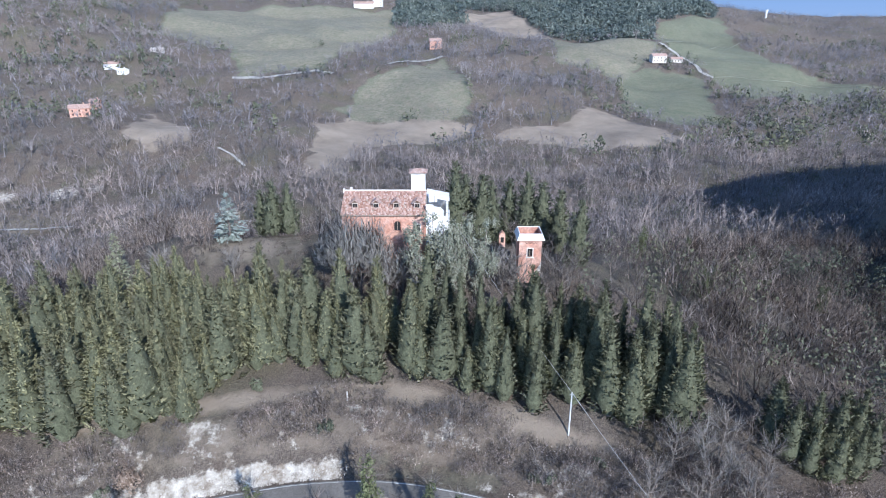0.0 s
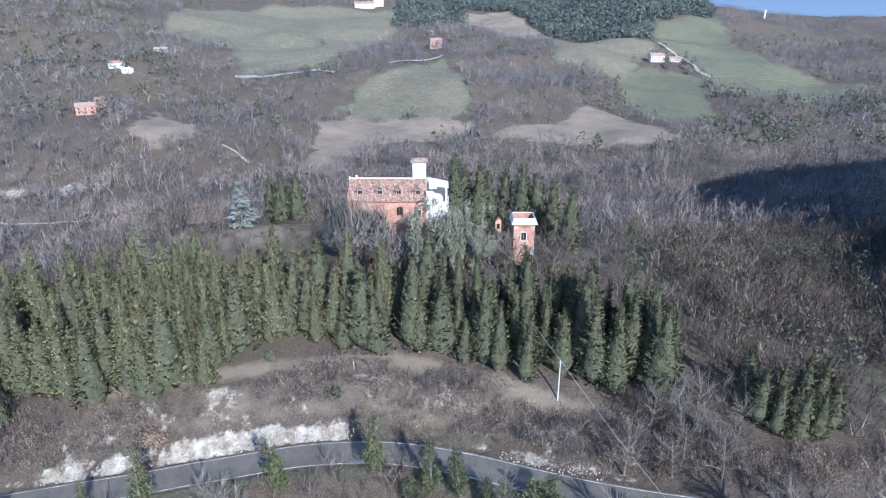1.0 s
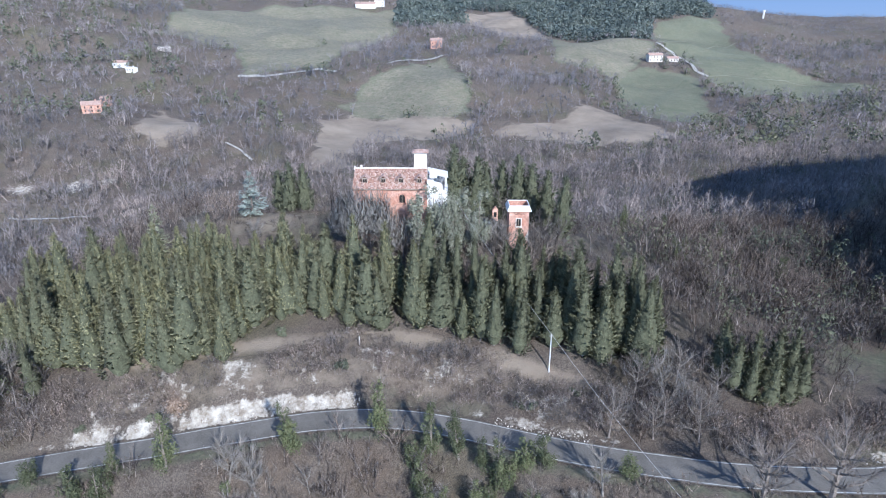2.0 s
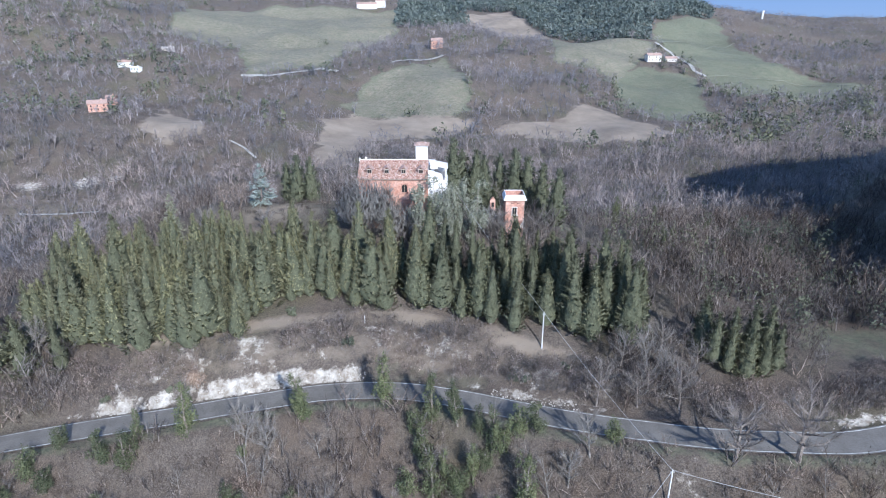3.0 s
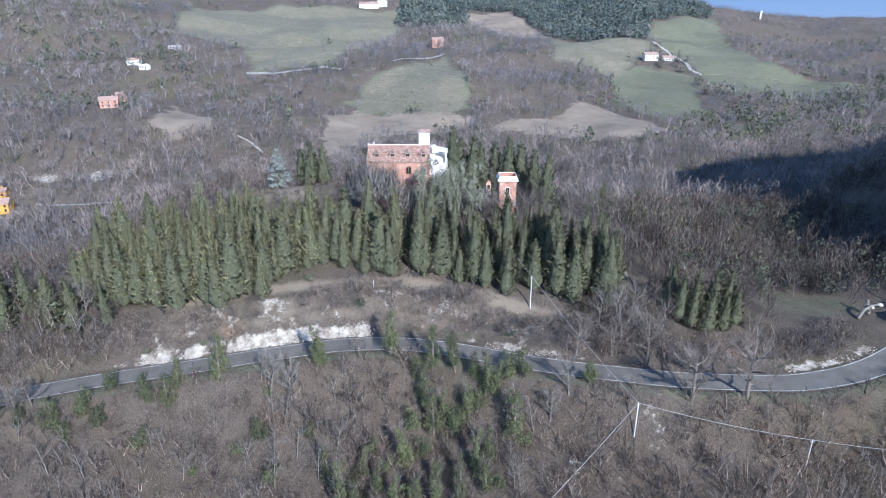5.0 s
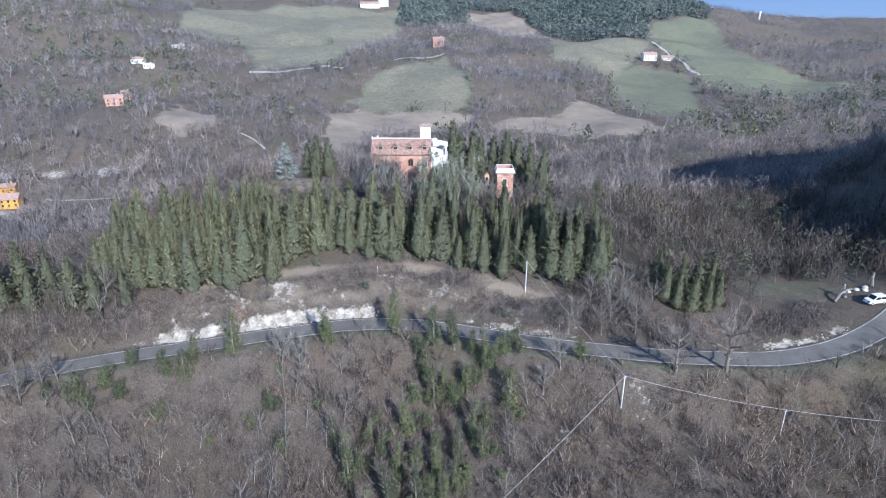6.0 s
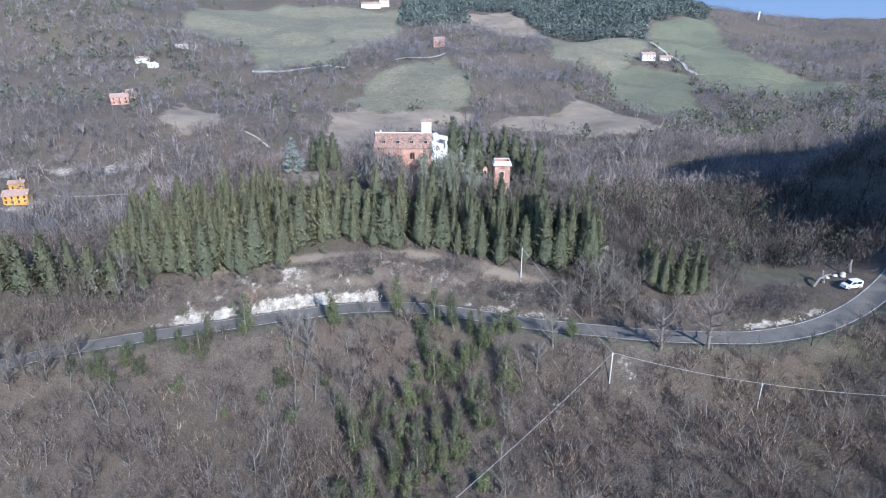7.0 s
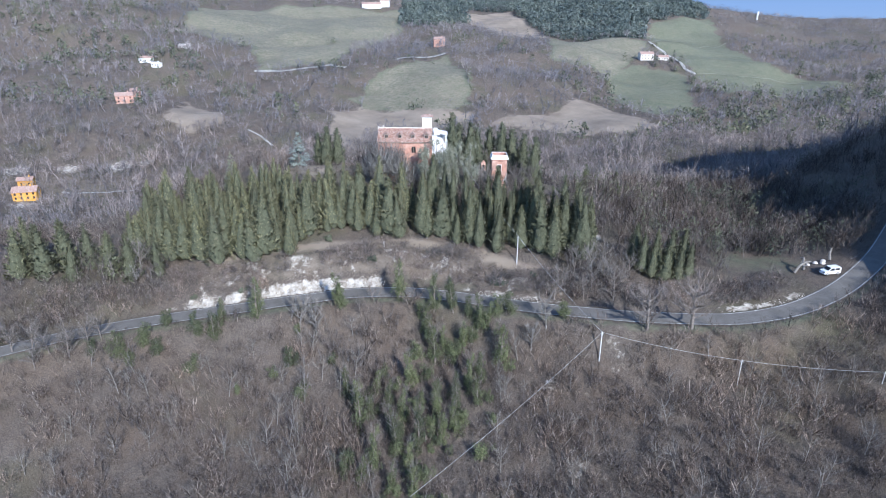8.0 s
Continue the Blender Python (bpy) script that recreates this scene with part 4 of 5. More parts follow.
def window_in(parent, x0, x1, z0, z1, y, stone=STONE, arched=False):
    """A window set into a front wall: stone surround, sill, dark panes behind a bar."""
    w = thing("window", Matrix(), "", "")
    for key in list(w.keys()):
        del w[key]
    w.parent = parent
    rows = [(x0 - 0.16, x0, y - 0.08, y + 0.1, z0 - 0.16, z1 + 0.16), (x1, x1 + 0.16, y - 0.08, y + 0.1, z0 - 0.16, z1 + 0.16), (x0, x1, y - 0.08, y + 0.1, z1, z1 + 0.16)]
    solid("frame", boxes(*rows), stone, w)
    solid("sill", boxes((x0 - 0.3, x1 + 0.3, y - 0.2, y + 0.1, z0 - 0.2, z0)), stone, w)
    solid("pane", boxes((x0, x1, y + 0.25, y + 0.29, z0, z1)), DARK, w)
    solid("mullion", boxes(((x0 + x1) / 2 - 0.03, (x0 + x1) / 2 + 0.03, y + 0.18, y + 0.24, z0, z1)), WOOD, w)
    if arched:
        bm = bmesh.new()
        cx, r = (x0 + x1) / 2, (x1 - x0) / 2
        for s in (-1, 1):
            prism(bm, [(cx + s * r, z1 - r)] + [(cx + s * r * math.cos(a), z1 - r + r * math.sin(a)) for a in (0.4, 0.8, 1.2, 1.57)] + [(cx + s * r, z1)], y + 0.0, y + 0.2)
        solid("arch", bm, PINK_WALL, w)


def hill_house():
    rng = np.random.RandomState(31)
    ob = thing("country_house", pose(0, 0, 0), "derelict pink plastered hill house with a broken tile roof", "house")
    base, eave, ridge = 14.0, 24.85, 27.35
    x0, x1, yf, yb, ym = -17.1, -2.9, 98.9, 109.0, 104.0
    holes = [(-8.3, -7.2, 21.8, 23.5), (-4.6, -3.9, 21.6, 22.9)]
    solid("front_wall", pierced(x0, x1, base, eave, yf, yf + 0.5, holes), PINK_PALE, ob)
    solid("back_wall", boxes((x0, x1, yb - 0.5, yb, base, eave)), PINK_WALL, ob)
    for name, a, b in (("gable_wall", x0 - 0.05, x0 + 0.5), ("gable_wall", x1 - 0.5, x1)):
        bm = bmesh.new()
        prism(bm, [(-(yf + 0.5), base), (-(yf + 0.5), eave), (-ym, ridge - 0.1), (-(yb - 0.5), eave), (-(yb - 0.5), base)], a, b)
        bm.transform(Matrix.Rotation(radians(-90), 4, "Z"))
        solid(name, bm, STONE if a < -10 else WHITE_WALL, ob)
    roof = thing("roof", Matrix(), "", "")
    for key in list(roof.keys()):
        del roof[key]
    roof.parent = ob
    bm = bmesh.new()
    for y, out in ((yf - 0.35, -1), (yb + 0.35, 1)):
        z = eave - 0.25
        prism(bm, [(x0 - 0.2, 0), (x1, 0), (x1, 0.12), (x0 - 0.2, 0.12)], 0, 1)
        bm.verts.ensure_lookup_table()
        made = bm.verts[-8:]
        for v in made:
            t = v.co.y
            v.co = Vector((v.co.x, ym + (y - ym) * t, ridge + (z - ridge) * t + v.co.z - 0.1))
    solid("decking", bm, WOOD, roof)
    part("tiles", tiled_slope(rng, x0 - 0.2, x1, (ym, ridge), (yf - 0.4, eave - 0.28)), roof, "weathered reddish barrel tiles with patches missing")
    part("tiles", tiled_slope(rng, x0 - 0.2, x1, (ym, ridge), (yb + 0.4, eave - 0.28)), roof, "weathered reddish barrel tiles with patches missing")
    bm = bmesh.new()
    for k in range(30):
        x = x0 + k * (x1 - x0) / 30
        tube(bm, [(x, ym, ridge + 0.1), (x + 0.5, ym, ridge + 0.12)], [0.16, 0.13], 6)
    solid("ridge_tiles", bm, STONE, roof)
    solid("gable_coping", boxes((x0 - 0.35, x0 - 0.06, ym - 0.35, ym + 0.35, ridge - 0.2, ridge + 0.45)), STONE, ob)
    solid("vent_pipe", boxes((x0 + 0.9, x0 + 1.3, ym - 0.2, ym + 0.2, ridge, ridge + 0.7)), STONE, ob)
    slope = (eave - 0.28 - ridge) / (yf - 0.4 - ym)
    for x in (-14.95, -11.4, -7.95, -4.4):
        d = thing("dormer", Matrix(), "", "")
        for key in list(d.keys()):
            del d[key]
        d.parent = ob
        y = 100.1
        z = ridge + slope * (y - ym)
        solid("front", pierced(x - 0.5, x + 0.55, z - 0.15, z + 1.0, y - 0.1, y + 0.1, [(x - 0.4, x + 0.4, z + 0.05, z + 0.86)]), DORMER_STONE, d)
        for side in ((x - 0.55, x - 0.42, y + 0.1, y + 1.5, z - 0.1, z + 0.9), (x + 0.42, x + 0.55, y + 0.1, y + 1.5, z - 0.1, z + 0.9)):
            solid("cheek", boxes(side), PINK_WALL, d)
        bm = bmesh.new()
        prism(bm, [(x - 0.85, z + 0.85), (x, z + 1.45), (x + 0.85, z + 0.85), (x + 0.85, z + 0.97), (x, z + 1.6), (x - 0.85, z + 0.97)], y - 0.3, y + 1.9)
        solid("gable_roof", bm, TILE_CAP, d)
        solid("pane", boxes((x - 0.4, x + 0.4, y + 0.12, y + 0.15, z + 0.05, z + 0.86)), DARK, d)
        solid("glazing_bar", boxes((x - 0.025, x + 0.025, y - 0.02, y + 0.04, z + 0.05, z + 0.86)), WOOD, d)
    for h in holes:
        window_in(ob, *h, yf, PINK_WALL if h is holes[0] else STONE, arched=h is holes[0])
    solid("string_course", boxes((x0, x1, yf - 0.07, yf, 19.9, 20.1)), PINK_WALL, ob)
    # tall white stack with its own tiled cap
    st = thing("chimney_stack", Matrix(), "", "")
    for key in list(st.keys()):
        del st[key]
    st.parent = ob
    solid("shaft", boxes((-5.65, -3.15, 105.6, 108.2, 20, 30.0), bevel=0.04), WHITE_WALL, st)
    solid("cornice", boxes((-5.85, -2.95, 105.4, 108.4, 30.0, 30.18), (-4.6, -4.3, 105.58, 105.62, 29.1, 29.3)), STONE, st)
    bm = bmesh.new()
    c = [bm.verts.new(p) for p in ((-6.05, 105.2, 30.18), (-2.75, 105.2, 30.18), (-2.75, 108.6, 30.18), (-6.05, 108.6, 30.18), (-5.0, 106.9, 30.7), (-3.8, 106.9, 30.7))]
    for f in ((0, 1, 5, 4), (1, 2, 5), (2, 3, 4, 5), (3, 0, 4), (3, 2, 1, 0)):
        bm.faces.new([c[i] for i in f])
    solid("tiled_cap", bm, TILE_CAP, st)
    # white ruined wing beside the tiled block
    w = thing("wing", Matrix(), "", "")
    for key in list(w.keys()):
        del w[key]
    w.parent = ob
    wx = 0.95
    bm = bmesh.new()
    prism(bm, [(x1 + 0.01, 14), (x1 + 0.01, 26.3), (-1.7, 26.25), (-1.5, 25.9), (-0.4, 25.7), (0.1, 25.2), (0.1, 14)], 99.2, 99.7)
    solid("front_wall", bm, WHITE_WALL, w)
    solid("side_wall", pierced(-108, -99.72, 14, 24.6, 0.5, wx, [(-101.8, -100.8, 21, 22.6), (-105.5, -104.5, 21, 22.6)]), WHITE_WALL, w).matrix_basis = Matrix.Rotation(radians(-90), 4, "Z")
    solid("corner_pier", boxes((0.1, wx, 99.2, 99.7, 14, 24.2)), WHITE_WALL, w)
    solid("back_wall", boxes((x1, wx, 107.6, 108.1, 14, 25)), WHITE_WALL, w)
    bm = bmesh.new()
    prism(bm, [(x1 + 0.02, 26.4), (wx + 0.2, 25.6), (wx + 0.2, 25.78), (x1 + 0.02, 26.6)], 103.6, 108.3)
    solid("shed_roof", bm, WHITE_WALL, w)
    solid("broken_stack", boxes((-2.5, -1.5, 102.2, 103.3, 25.8, 27.7), (-1.45, -1.0, 102.4, 103.2, 25.8, 27.1), bevel=0.08), WHITE_WALL, w)
    bm = tube(bmesh.new(), [(wx + 0.12, 99.3, 14), (wx + 0.12, 99.3, 25.4)], [0.06, 0.06])
    solid("downpipe", bm, CONCRETE, w)
    return ob


hill_house()


def garden_tower():
    ob = thing("garden_tower", pose(0, 0, 0), "small roofless red brick tower with a white flared cornice", "tower")
    x0, x1, y0, y1, z0, z1 = 13.0, 16.85, 97.9, 101.9, 12.5, 20.45
    win = (14.45, 15.3, 17.4, 18.9)
    solid("front_wall", pierced(x0, x1, z0, z1, y0, y0 + 0.35, [win]), PINK_PALE, ob)
    solid("side_wall", boxes((x0, x0 + 0.35, y0 + 0.35, y1 - 0.35, z0, z1)), PINK_WALL, ob)
    solid("side_wall", boxes((x1 - 0.35, x1, y0 + 0.35, y1 - 0.35, z0, z1)), PINK_WALL, ob)
    solid("back_wall", boxes((x0, x1, y1 - 0.35, y1, z0, z1)), PINK_WALL, ob)
    window_in(ob, *win, y0)
    solid("floor_slab", boxes((x0 + 0.35, x1 - 0.35, y0 + 0.35, y1 - 0.35, 18.6, 18.8)), WOOD, ob)
    bm = bmesh.new()
    cx, cy = (x0 + x1) / 2, (y0 + y1) / 2
    rings = []
    for r, z in ((2.35, z1), (2.35, z1 + 0.12), (1.98, z1 + 1.0), (1.98, z1 + 1.12), (1.84, z1 + 1.12), (1.84, z1)):
        rings.append([bm.verts.new((cx + sx * r, cy + sy * r, z)) for sx, sy in ((-1, -1), (1, -1), (1, 1), (-1, 1))])
    for lo, hi in zip(rings, rings[1:] + rings[:1]):
        for k in range(4):
            bm.faces.new((lo[k], lo[(k + 1) % 4], hi[(k + 1) % 4], hi[k]))
    for k, (a, b2, c2, d2) in enumerate(((cx - 1.83, cx - 1.78, cy - 1.78, cy + 1.78), (cx + 1.78, cx + 1.83, cy - 1.78, cy + 1.78), (cx - 1.83, cx + 1.83, cy + 1.78, cy + 1.83), (cx - 1.83, cx + 1.83, cy - 1.83, cy - 1.78))):
        solid("inner_lining", boxes((a, b2, c2, d2, z1 - 0.2, z1 + 1.0)), PINK_WALL, ob)
    solid("cornice", bm, WHITE_WALL, ob, "white plaster flared cornice, open to the sky")
    # Vent holes are black blocks; their colour stands for the shade within.
    k = 0
    for x in np.arange(14.0, 15.9, 0.24):
        for z in (20.0, 19.75):
            solid("vent_hole_shade", boxes((x + (k % 2) * 0.12, x + 0.11 + (k % 2) * 0.12, y0 - 0.012, y0 + 0.05, z, z + 0.13)), DARK, ob)
            k += 1
    bm = bmesh.new()
    prism(bm, [(x1 - 1.0, 14.6), (x1 + 0.01, 14.4), (x1 + 0.01, 16.6), (x1 - 0.15, 16.0)], y0 - 0.03, y0 + 0.02)
    solid("bare_plaster", bm, STONE, ob, "pale patch of fallen render")
    ru = thing("brick_pier", pose(11.6, 113.5, ground_z(11.6, 113.5)), "ruined brick garden pier with a pointed top", "pier")
    bm = bmesh.new()
    prism(bm, [(-0.6, -0.5), (0.6, -0.5), (0.6, 2.5), (0, 3.2), (-0.6, 2.5)], -0.5, 0.5)
    solid("shaft", bm, PINK_PALE, ru)
    # No recess is cut: a black panel gives the niche its shade.
    solid("niche_shade", boxes((-0.3, 0.3, -0.52, -0.4, 0.9, 2.0)), DARK, ru)


garden_tower()


# ---------------------------------------------------------------- evergreens round the house
rng = np.random.RandomState(21)
kinds, dark_kinds = [], []
for k in range(12):
    tall, wide = 11.7 + 1.4 * (k % 3), 1.85 + 0.3 * (k % 4)
    crown = plume_crown(rng, tall, wide, 250, 9, 0.85, belly=(0.06, 0.1, 0.16)[k % 3], flare=(0.9, 1.1, 0.82, 1.0)[k // 3], lean=(0.5, 0.9, 0.7)[k % 3], heart=0.76)
    if k % 2:
        kinds.append(evergreen("cypress", rng, tall, wide, crown, CYPRESS, "dense grey-green cypress in the planted grove below the house", "cypress", "cypresses on the hill"))
    else:
        dark_kinds.append(evergreen("cypress", rng, tall, wide, crown, DARK_CYPRESS, "dark green feathery cypress in the planted grove below the house", "cypress", "cypresses on the hill"))
spots = []
gxs, gys = np.meshgrid(np.arange(-76, 40, 2.55), np.arange(66, 95, 2.5))
for x, y in zip(gxs.ravel() + rng.normal(0, 0.6, gxs.size), gys.ravel() + rng.normal(0, 0.6, gxs.size)):
    if float(inside(np.array([x]), np.array([y]), CYPRESS_WOOD)[0]) > 0 and rng.uniform() > 0.14:
        spots.append((x, y))
east = [p for p in spots if p[0] + 6 * math.sin(p[1]) > -2]
plant(kinds, [p for p in spots if p not in east], rng, 0.6, 1.2, spread=0.28)
plant(dark_kinds, east, rng, 0.66, 1.24, spread=0.28)
kinds = [evergreen("spruce", rng, 9.6, 1.75, plume_crown(rng, 9.6, 1.75, 210, 9, 0.8, 0.1, 0.9, 0.6, heart=0.74), DARK_CYPRESS, "dark green conifer standing beside the road", "conifer", "conifers by the road") for k in range(3)]
plant(kinds, [(43, 66), (45.5, 61.5), (48, 60.5), (51.3, 61.5), (54, 63), (47, 64), (50, 64.5), (44, 63.5), (53, 65)], rng, 0.85, 1.2, spread=0.25)
kinds = [copy_thing(k, Matrix()) for k in kinds]
for ob in kinds:
    tagged(ob, "tall dark green conifer among bare trees beside the grove", "conifer", "conifers west of the grove")
plant(kinds, [(-98, 69), (-91, 68), (-84, 66.5), (-76, 68), (-64, 66.5), (-105, 66), (-88, 72), (-99, 75), (-70, 66), (-94, 72), (-82, 71), (-108, 72)], rng, 1.05, 1.5, spread=0.3)
kinds = [leafy("silver_tree", rng, 14.0, 3.0, 3400, 0.2, SILVER, "silvery grey-green evergreen in front of the house", "tree", "evergreens at the house", clumps=30, low=0.1, taper=0.6, stretch=1.5) for k in range(3)]
plant(kinds, [(-1.2, 95.5), (4.2, 96.5), (0.9, 93.0), (6.8, 95), (-4.5, 94), (2.2, 95)], rng, 0.86, 1.08)
ob = evergreen("blue_cedar", rng, 11.5, 4.0, tiered_crown(rng, 11.0, 3.9, 8, 7, 40, 0.55, 0.03, 0.85), BLUE, "pale blue-green cedar with layered branches on the slope", "cedar")
ob.matrix_basis = pose(-41.5, 113, ground_z(-41.5, 113) - 0.5)
ob = evergreen("golden_conifer", rng, 12.5, 3.0, tiered_crown(rng, 12.5, 3.0, 13, 8, 20, 0.5, 0.1, 0.75), YELLOWISH, "yellow-green conifer at the grove's edge", "conifer")
ob.matrix_basis = pose(-56, 98, ground_z(-56, 98))
kinds = [evergreen("pine", rng, 15.5, 3.3, plume_crown(rng, 15.5, 2.8, 240, 9, 1.3, 0.2, 0.75, 0.8, heart=0.75), CONIFER, "broad dark green conifer behind the house", "conifer", "conifers behind the house") for k in range(3)]
plant(kinds, [(4.4, 121), (7.5, 118), (10.5, 122), (17.5, 121), (20.5, 120), (23.5, 119), (14, 125), (24.8, 108), (2.5, 117)], rng, 0.88, 1.12)
plant([copy_thing(kinds[1], Matrix())], [(-34.5, 118)], rng, 0.8, 0.82)
plant([copy_thing(kinds[0], Matrix())], [(-31.2, 118.5)], rng, 0.74, 0.76)
plant([copy_thing(kinds[2], Matrix())], [(-37, 120)], rng, 0.66, 0.7)

# ---------------------------------------------------------------- trees and shrubs by the road
kinds = [leafy("ivy_tree", rng, 6.0, 2.3, 2300, 0.145, IVY, "tree thickly clad in bright green ivy beside the road", "tree", "ivy trees by the road", clumps=20, low=0.1, taper=0.4) for k in range(4)]
plant(kinds, [(-66, 47.9), (-61, 49.3), (-58, 48), (-63.5, 46.5), (-50.6, 51), (-47, 50.7), (-57.2, 52.5), (-71, 47.5), (-30.3, 46), (-22, 56.5), (6.5, 50.5), (9.3, 51), (11.5, 52), (14, 51.5), (24.5, 48.5), (-4.3, 55.5), (76.6, 112.6), (70.5, 121.2)], rng, 0.55, 0.95)
kinds = [ivy_trunk(rng, 8.5 + k % 2, 1.7, 2300, 0.14, "slender leaning trunk wrapped in dark ivy on the slope", "ivy trunks") for k in range(5)]
spots = [(-38.7, 54), (-21.5, 56.8), (-46, 53.3), (-1.5, 56), (2.5, 55), (5.5, 53.5), (49.1, 105), (52, 108), (65.6, 122), (45.2, 131), (53.5, 127), (60, 116)]
for x, y in ((-17.9, 40.5), (-14.9, 34), (-13.3, 35.5), (-12.4, 42), (-8.9, 33), (-6.9, 36), (-4.2, 37), (-1, 39.5), (2.3, 41), (5.6, 41.5), (8, 43), (12, 45), (-16.5, 24), (-13.6, 23), (-11.8, 26), (-5.8, 26.4), (-3.9, 30), (0.2, 31), (3.3, 33), (-8.5, 21.5), (-4.5, 20), (-1.2, 48.5), (4.7, 50), (-2.5, 53), (0.5, 51.5), (-10, 39), (-16, 38), (-0.5, 35.5), (-7.5, 29), (3, 37), (-5.5, 44), (7.3, 38.5)):
    spots.append((x, y))
plant(kinds, spots, rng, 0.62, 1.08, 4.0)
plant([copy_thing(kinds[0], Matrix())], [(-9.3, 59.4)], rng, 1.08, 1.1)
plant([copy_thing(kinds[1], Matrix())], [(7.5, 51.5)], rng, 0.9, 0.95)
kinds = [leafy("evergreen_bush", rng, 4.0, 1.9, 1500, 0.15, MIXED_GREEN, "dark evergreen oak scrub on the valley slope", "bush", "evergreen scrub", clumps=16, low=0.12) for k in range(4)]
spots = [(x, y) for x, y in zip(rng.uniform(-21, 13, 200), rng.uniform(18, 52, 200)) if ((x + 4) / 15) ** 2 + ((y - 35) / 17) ** 2 < 1 and float(ripple(np.array([x]), np.array([y]), 14, 61)[0]) > -0.25][:34]
plant(kinds, spots + [(-33, 44), (-27, 40), (-50, 45), (-40, 41), (14, 44), (-22, 47), (-30, 52)], rng, 0.4, 0.95)
ob = leafy("russet_bush", rng, 3.4, 2.4, 1600, 0.15, RUSSET, "rusty brown leafy bush above the chalk bank", "bush")
ob.matrix_basis = pose(-40.5, 63.5, ground_z(-40.5, 63.5))
kinds = [leafy("round_bush", rng, 1.8, 1.1, 320, 0.2, CONIFER, "small dark rounded bush on the bank", "bush", "bushes on the bank", clumps=5) for k in range(2)]
plant(kinds, [(-44, 62.5), (-27, 76), (-55, 61.5), (12, 63.5), (14, 62.5), (-16, 70), (20, 64)], rng, 0.7, 1.1)
kinds = [bare_tree(rng, 10.5, 4.6, BARK, "large leafless tree with spreading dark branches by the road", 700, 13, "bare trees by the road", fine=0.08, stout=1.6) for k in range(2)]
plant(kinds, [(40, 44.6), (48.5, 44.5)], rng, 0.8, 1.1)
kinds = [bare_tree(rng, 7.0, 2.2, BRANCH_PALE, "pale leafless tree with dense twigs beside the road", 620, 10, "pale trees", fine=0.06) for k in range(2)]
plant(kinds, [(21, 47.3), (18, 46), (-30, 54), (-26, 52), (-50, 98), (-37, 100), (33, 62), (35, 60), (-66, 72), (-70, 70), (-29.7, 52.8)], rng, 0.8, 1.2)
kinds = [bare_tree(rng, 6.5, 2.6, BARK, "bushy leafless tree hiding the road", 620, 11, "bushy bare trees", fine=0.07, leafmat=LOOSE_TWIGS) for k in range(2)]
plant(kinds, [(-72, 48.5), (-76, 48.5), (-79, 46.5), (-83, 47.5), (-87, 47), (-91, 49), (-75, 46), (-81, 44), (-95, 45), (-70, 50)], rng, 0.8, 1.2)
def twig_dome(x, y, tall, twigs, spread):
    """A leafless tree with a close, rounded crown of fine grey twigs."""
    ob = thing("bare_tree", pose(x, y, ground_z(x, y)), "rounded grey leafless tree with fine dense twigs by the house", "tree", "grey trees at the house")
    bm = tube(bmesh.new(), [(0, 0, -0.6), (0.1, 0, tall * 0.35), (0, 0.1, tall * 0.8)], [0.28, 0.2, 0.05])
    for k in range(9):
        a = k * 2.4
        tube(bm, [(0.08, 0, tall * (0.2 + 0.05 * k)), (math.cos(a) * tall * 0.22 * spread, math.sin(a) * tall * 0.22 * spread, tall * (0.42 + 0.05 * k))], [0.11, 0.03], 5)
    solid("trunk", bm, BRANCH_PALE, ob)
    v, f, tone, away = brush(np.array([x]), np.array([y]), np.array([tall]), twigs, 0.11, spread, rng, 1)
    part("crown", toned("crown", v - (x, y, ground_z(x, y)), f, tone, GREY_TWIGS, away), ob)


for x, y, tall, twigs, spread in ((-15.4, 95, 14.2, 3200, 0.75), (-12.0, 94.5, 13, 3000, 0.75), (-17.6, 96, 11, 1800, 0.8), (-6.8, 94.5, 8.5, 1400, 1.0), (-9.4, 93.5, 7.5, 1200, 1.0), (9.6, 97, 7.5, 900, 1.0), (-18.5, 97.5, 8.5, 900, 0.9), (-3.6, 92.5, 7, 800, 1.0)):
    twig_dome(x, y, tall, twigs, spread)
kinds = [bare_tree(rng, 7.5, 3.6, BARK, "leafless spreading orchard-like tree on the terrace", 520, 11, "terrace trees", fine=0.06, leafmat=LOOSE_TWIGS) for k in range(3)]
plant(kinds, [(26, 60), (29, 63), (32, 58), (35, 63), (38, 58), (41, 62), (24, 57), (30, 56), (36, 55), (10, 95), (11.5, 97), (13, 94), (17, 94), (19, 97), (-15.5, 96.5), (-11, 95), (-13.5, 93), (-7.5, 94), (-9, 95.5), (-5.5, 95), (-10, 93.5), (10, 96), (12, 94.5), (18, 97), (20, 95)], rng, 0.75, 1.1)
kinds = [bare_tree(rng, 6.5, 2.0, BRANCH_PALE, "slender pale leafless tree in the thicket", 150, 7, "thicket trees", fine=0.05, stout=0.5, leafmat=LOOSE_TWIGS) for k in range(5)]
spots = []
while len(spots) < 170:
    x, y = rng.uniform(-75, 75), rng.uniform(5, 58)
    d, _ = road_at(np.array([x]), np.array([y]))
    if d[0] < -6 and ((x + 4) / 15) ** 2 + ((y - 36) / 16) ** 2 > 1:
        spots.append((x, y))
plant(kinds, spots, rng, 0.6, 1.15, 7.0)


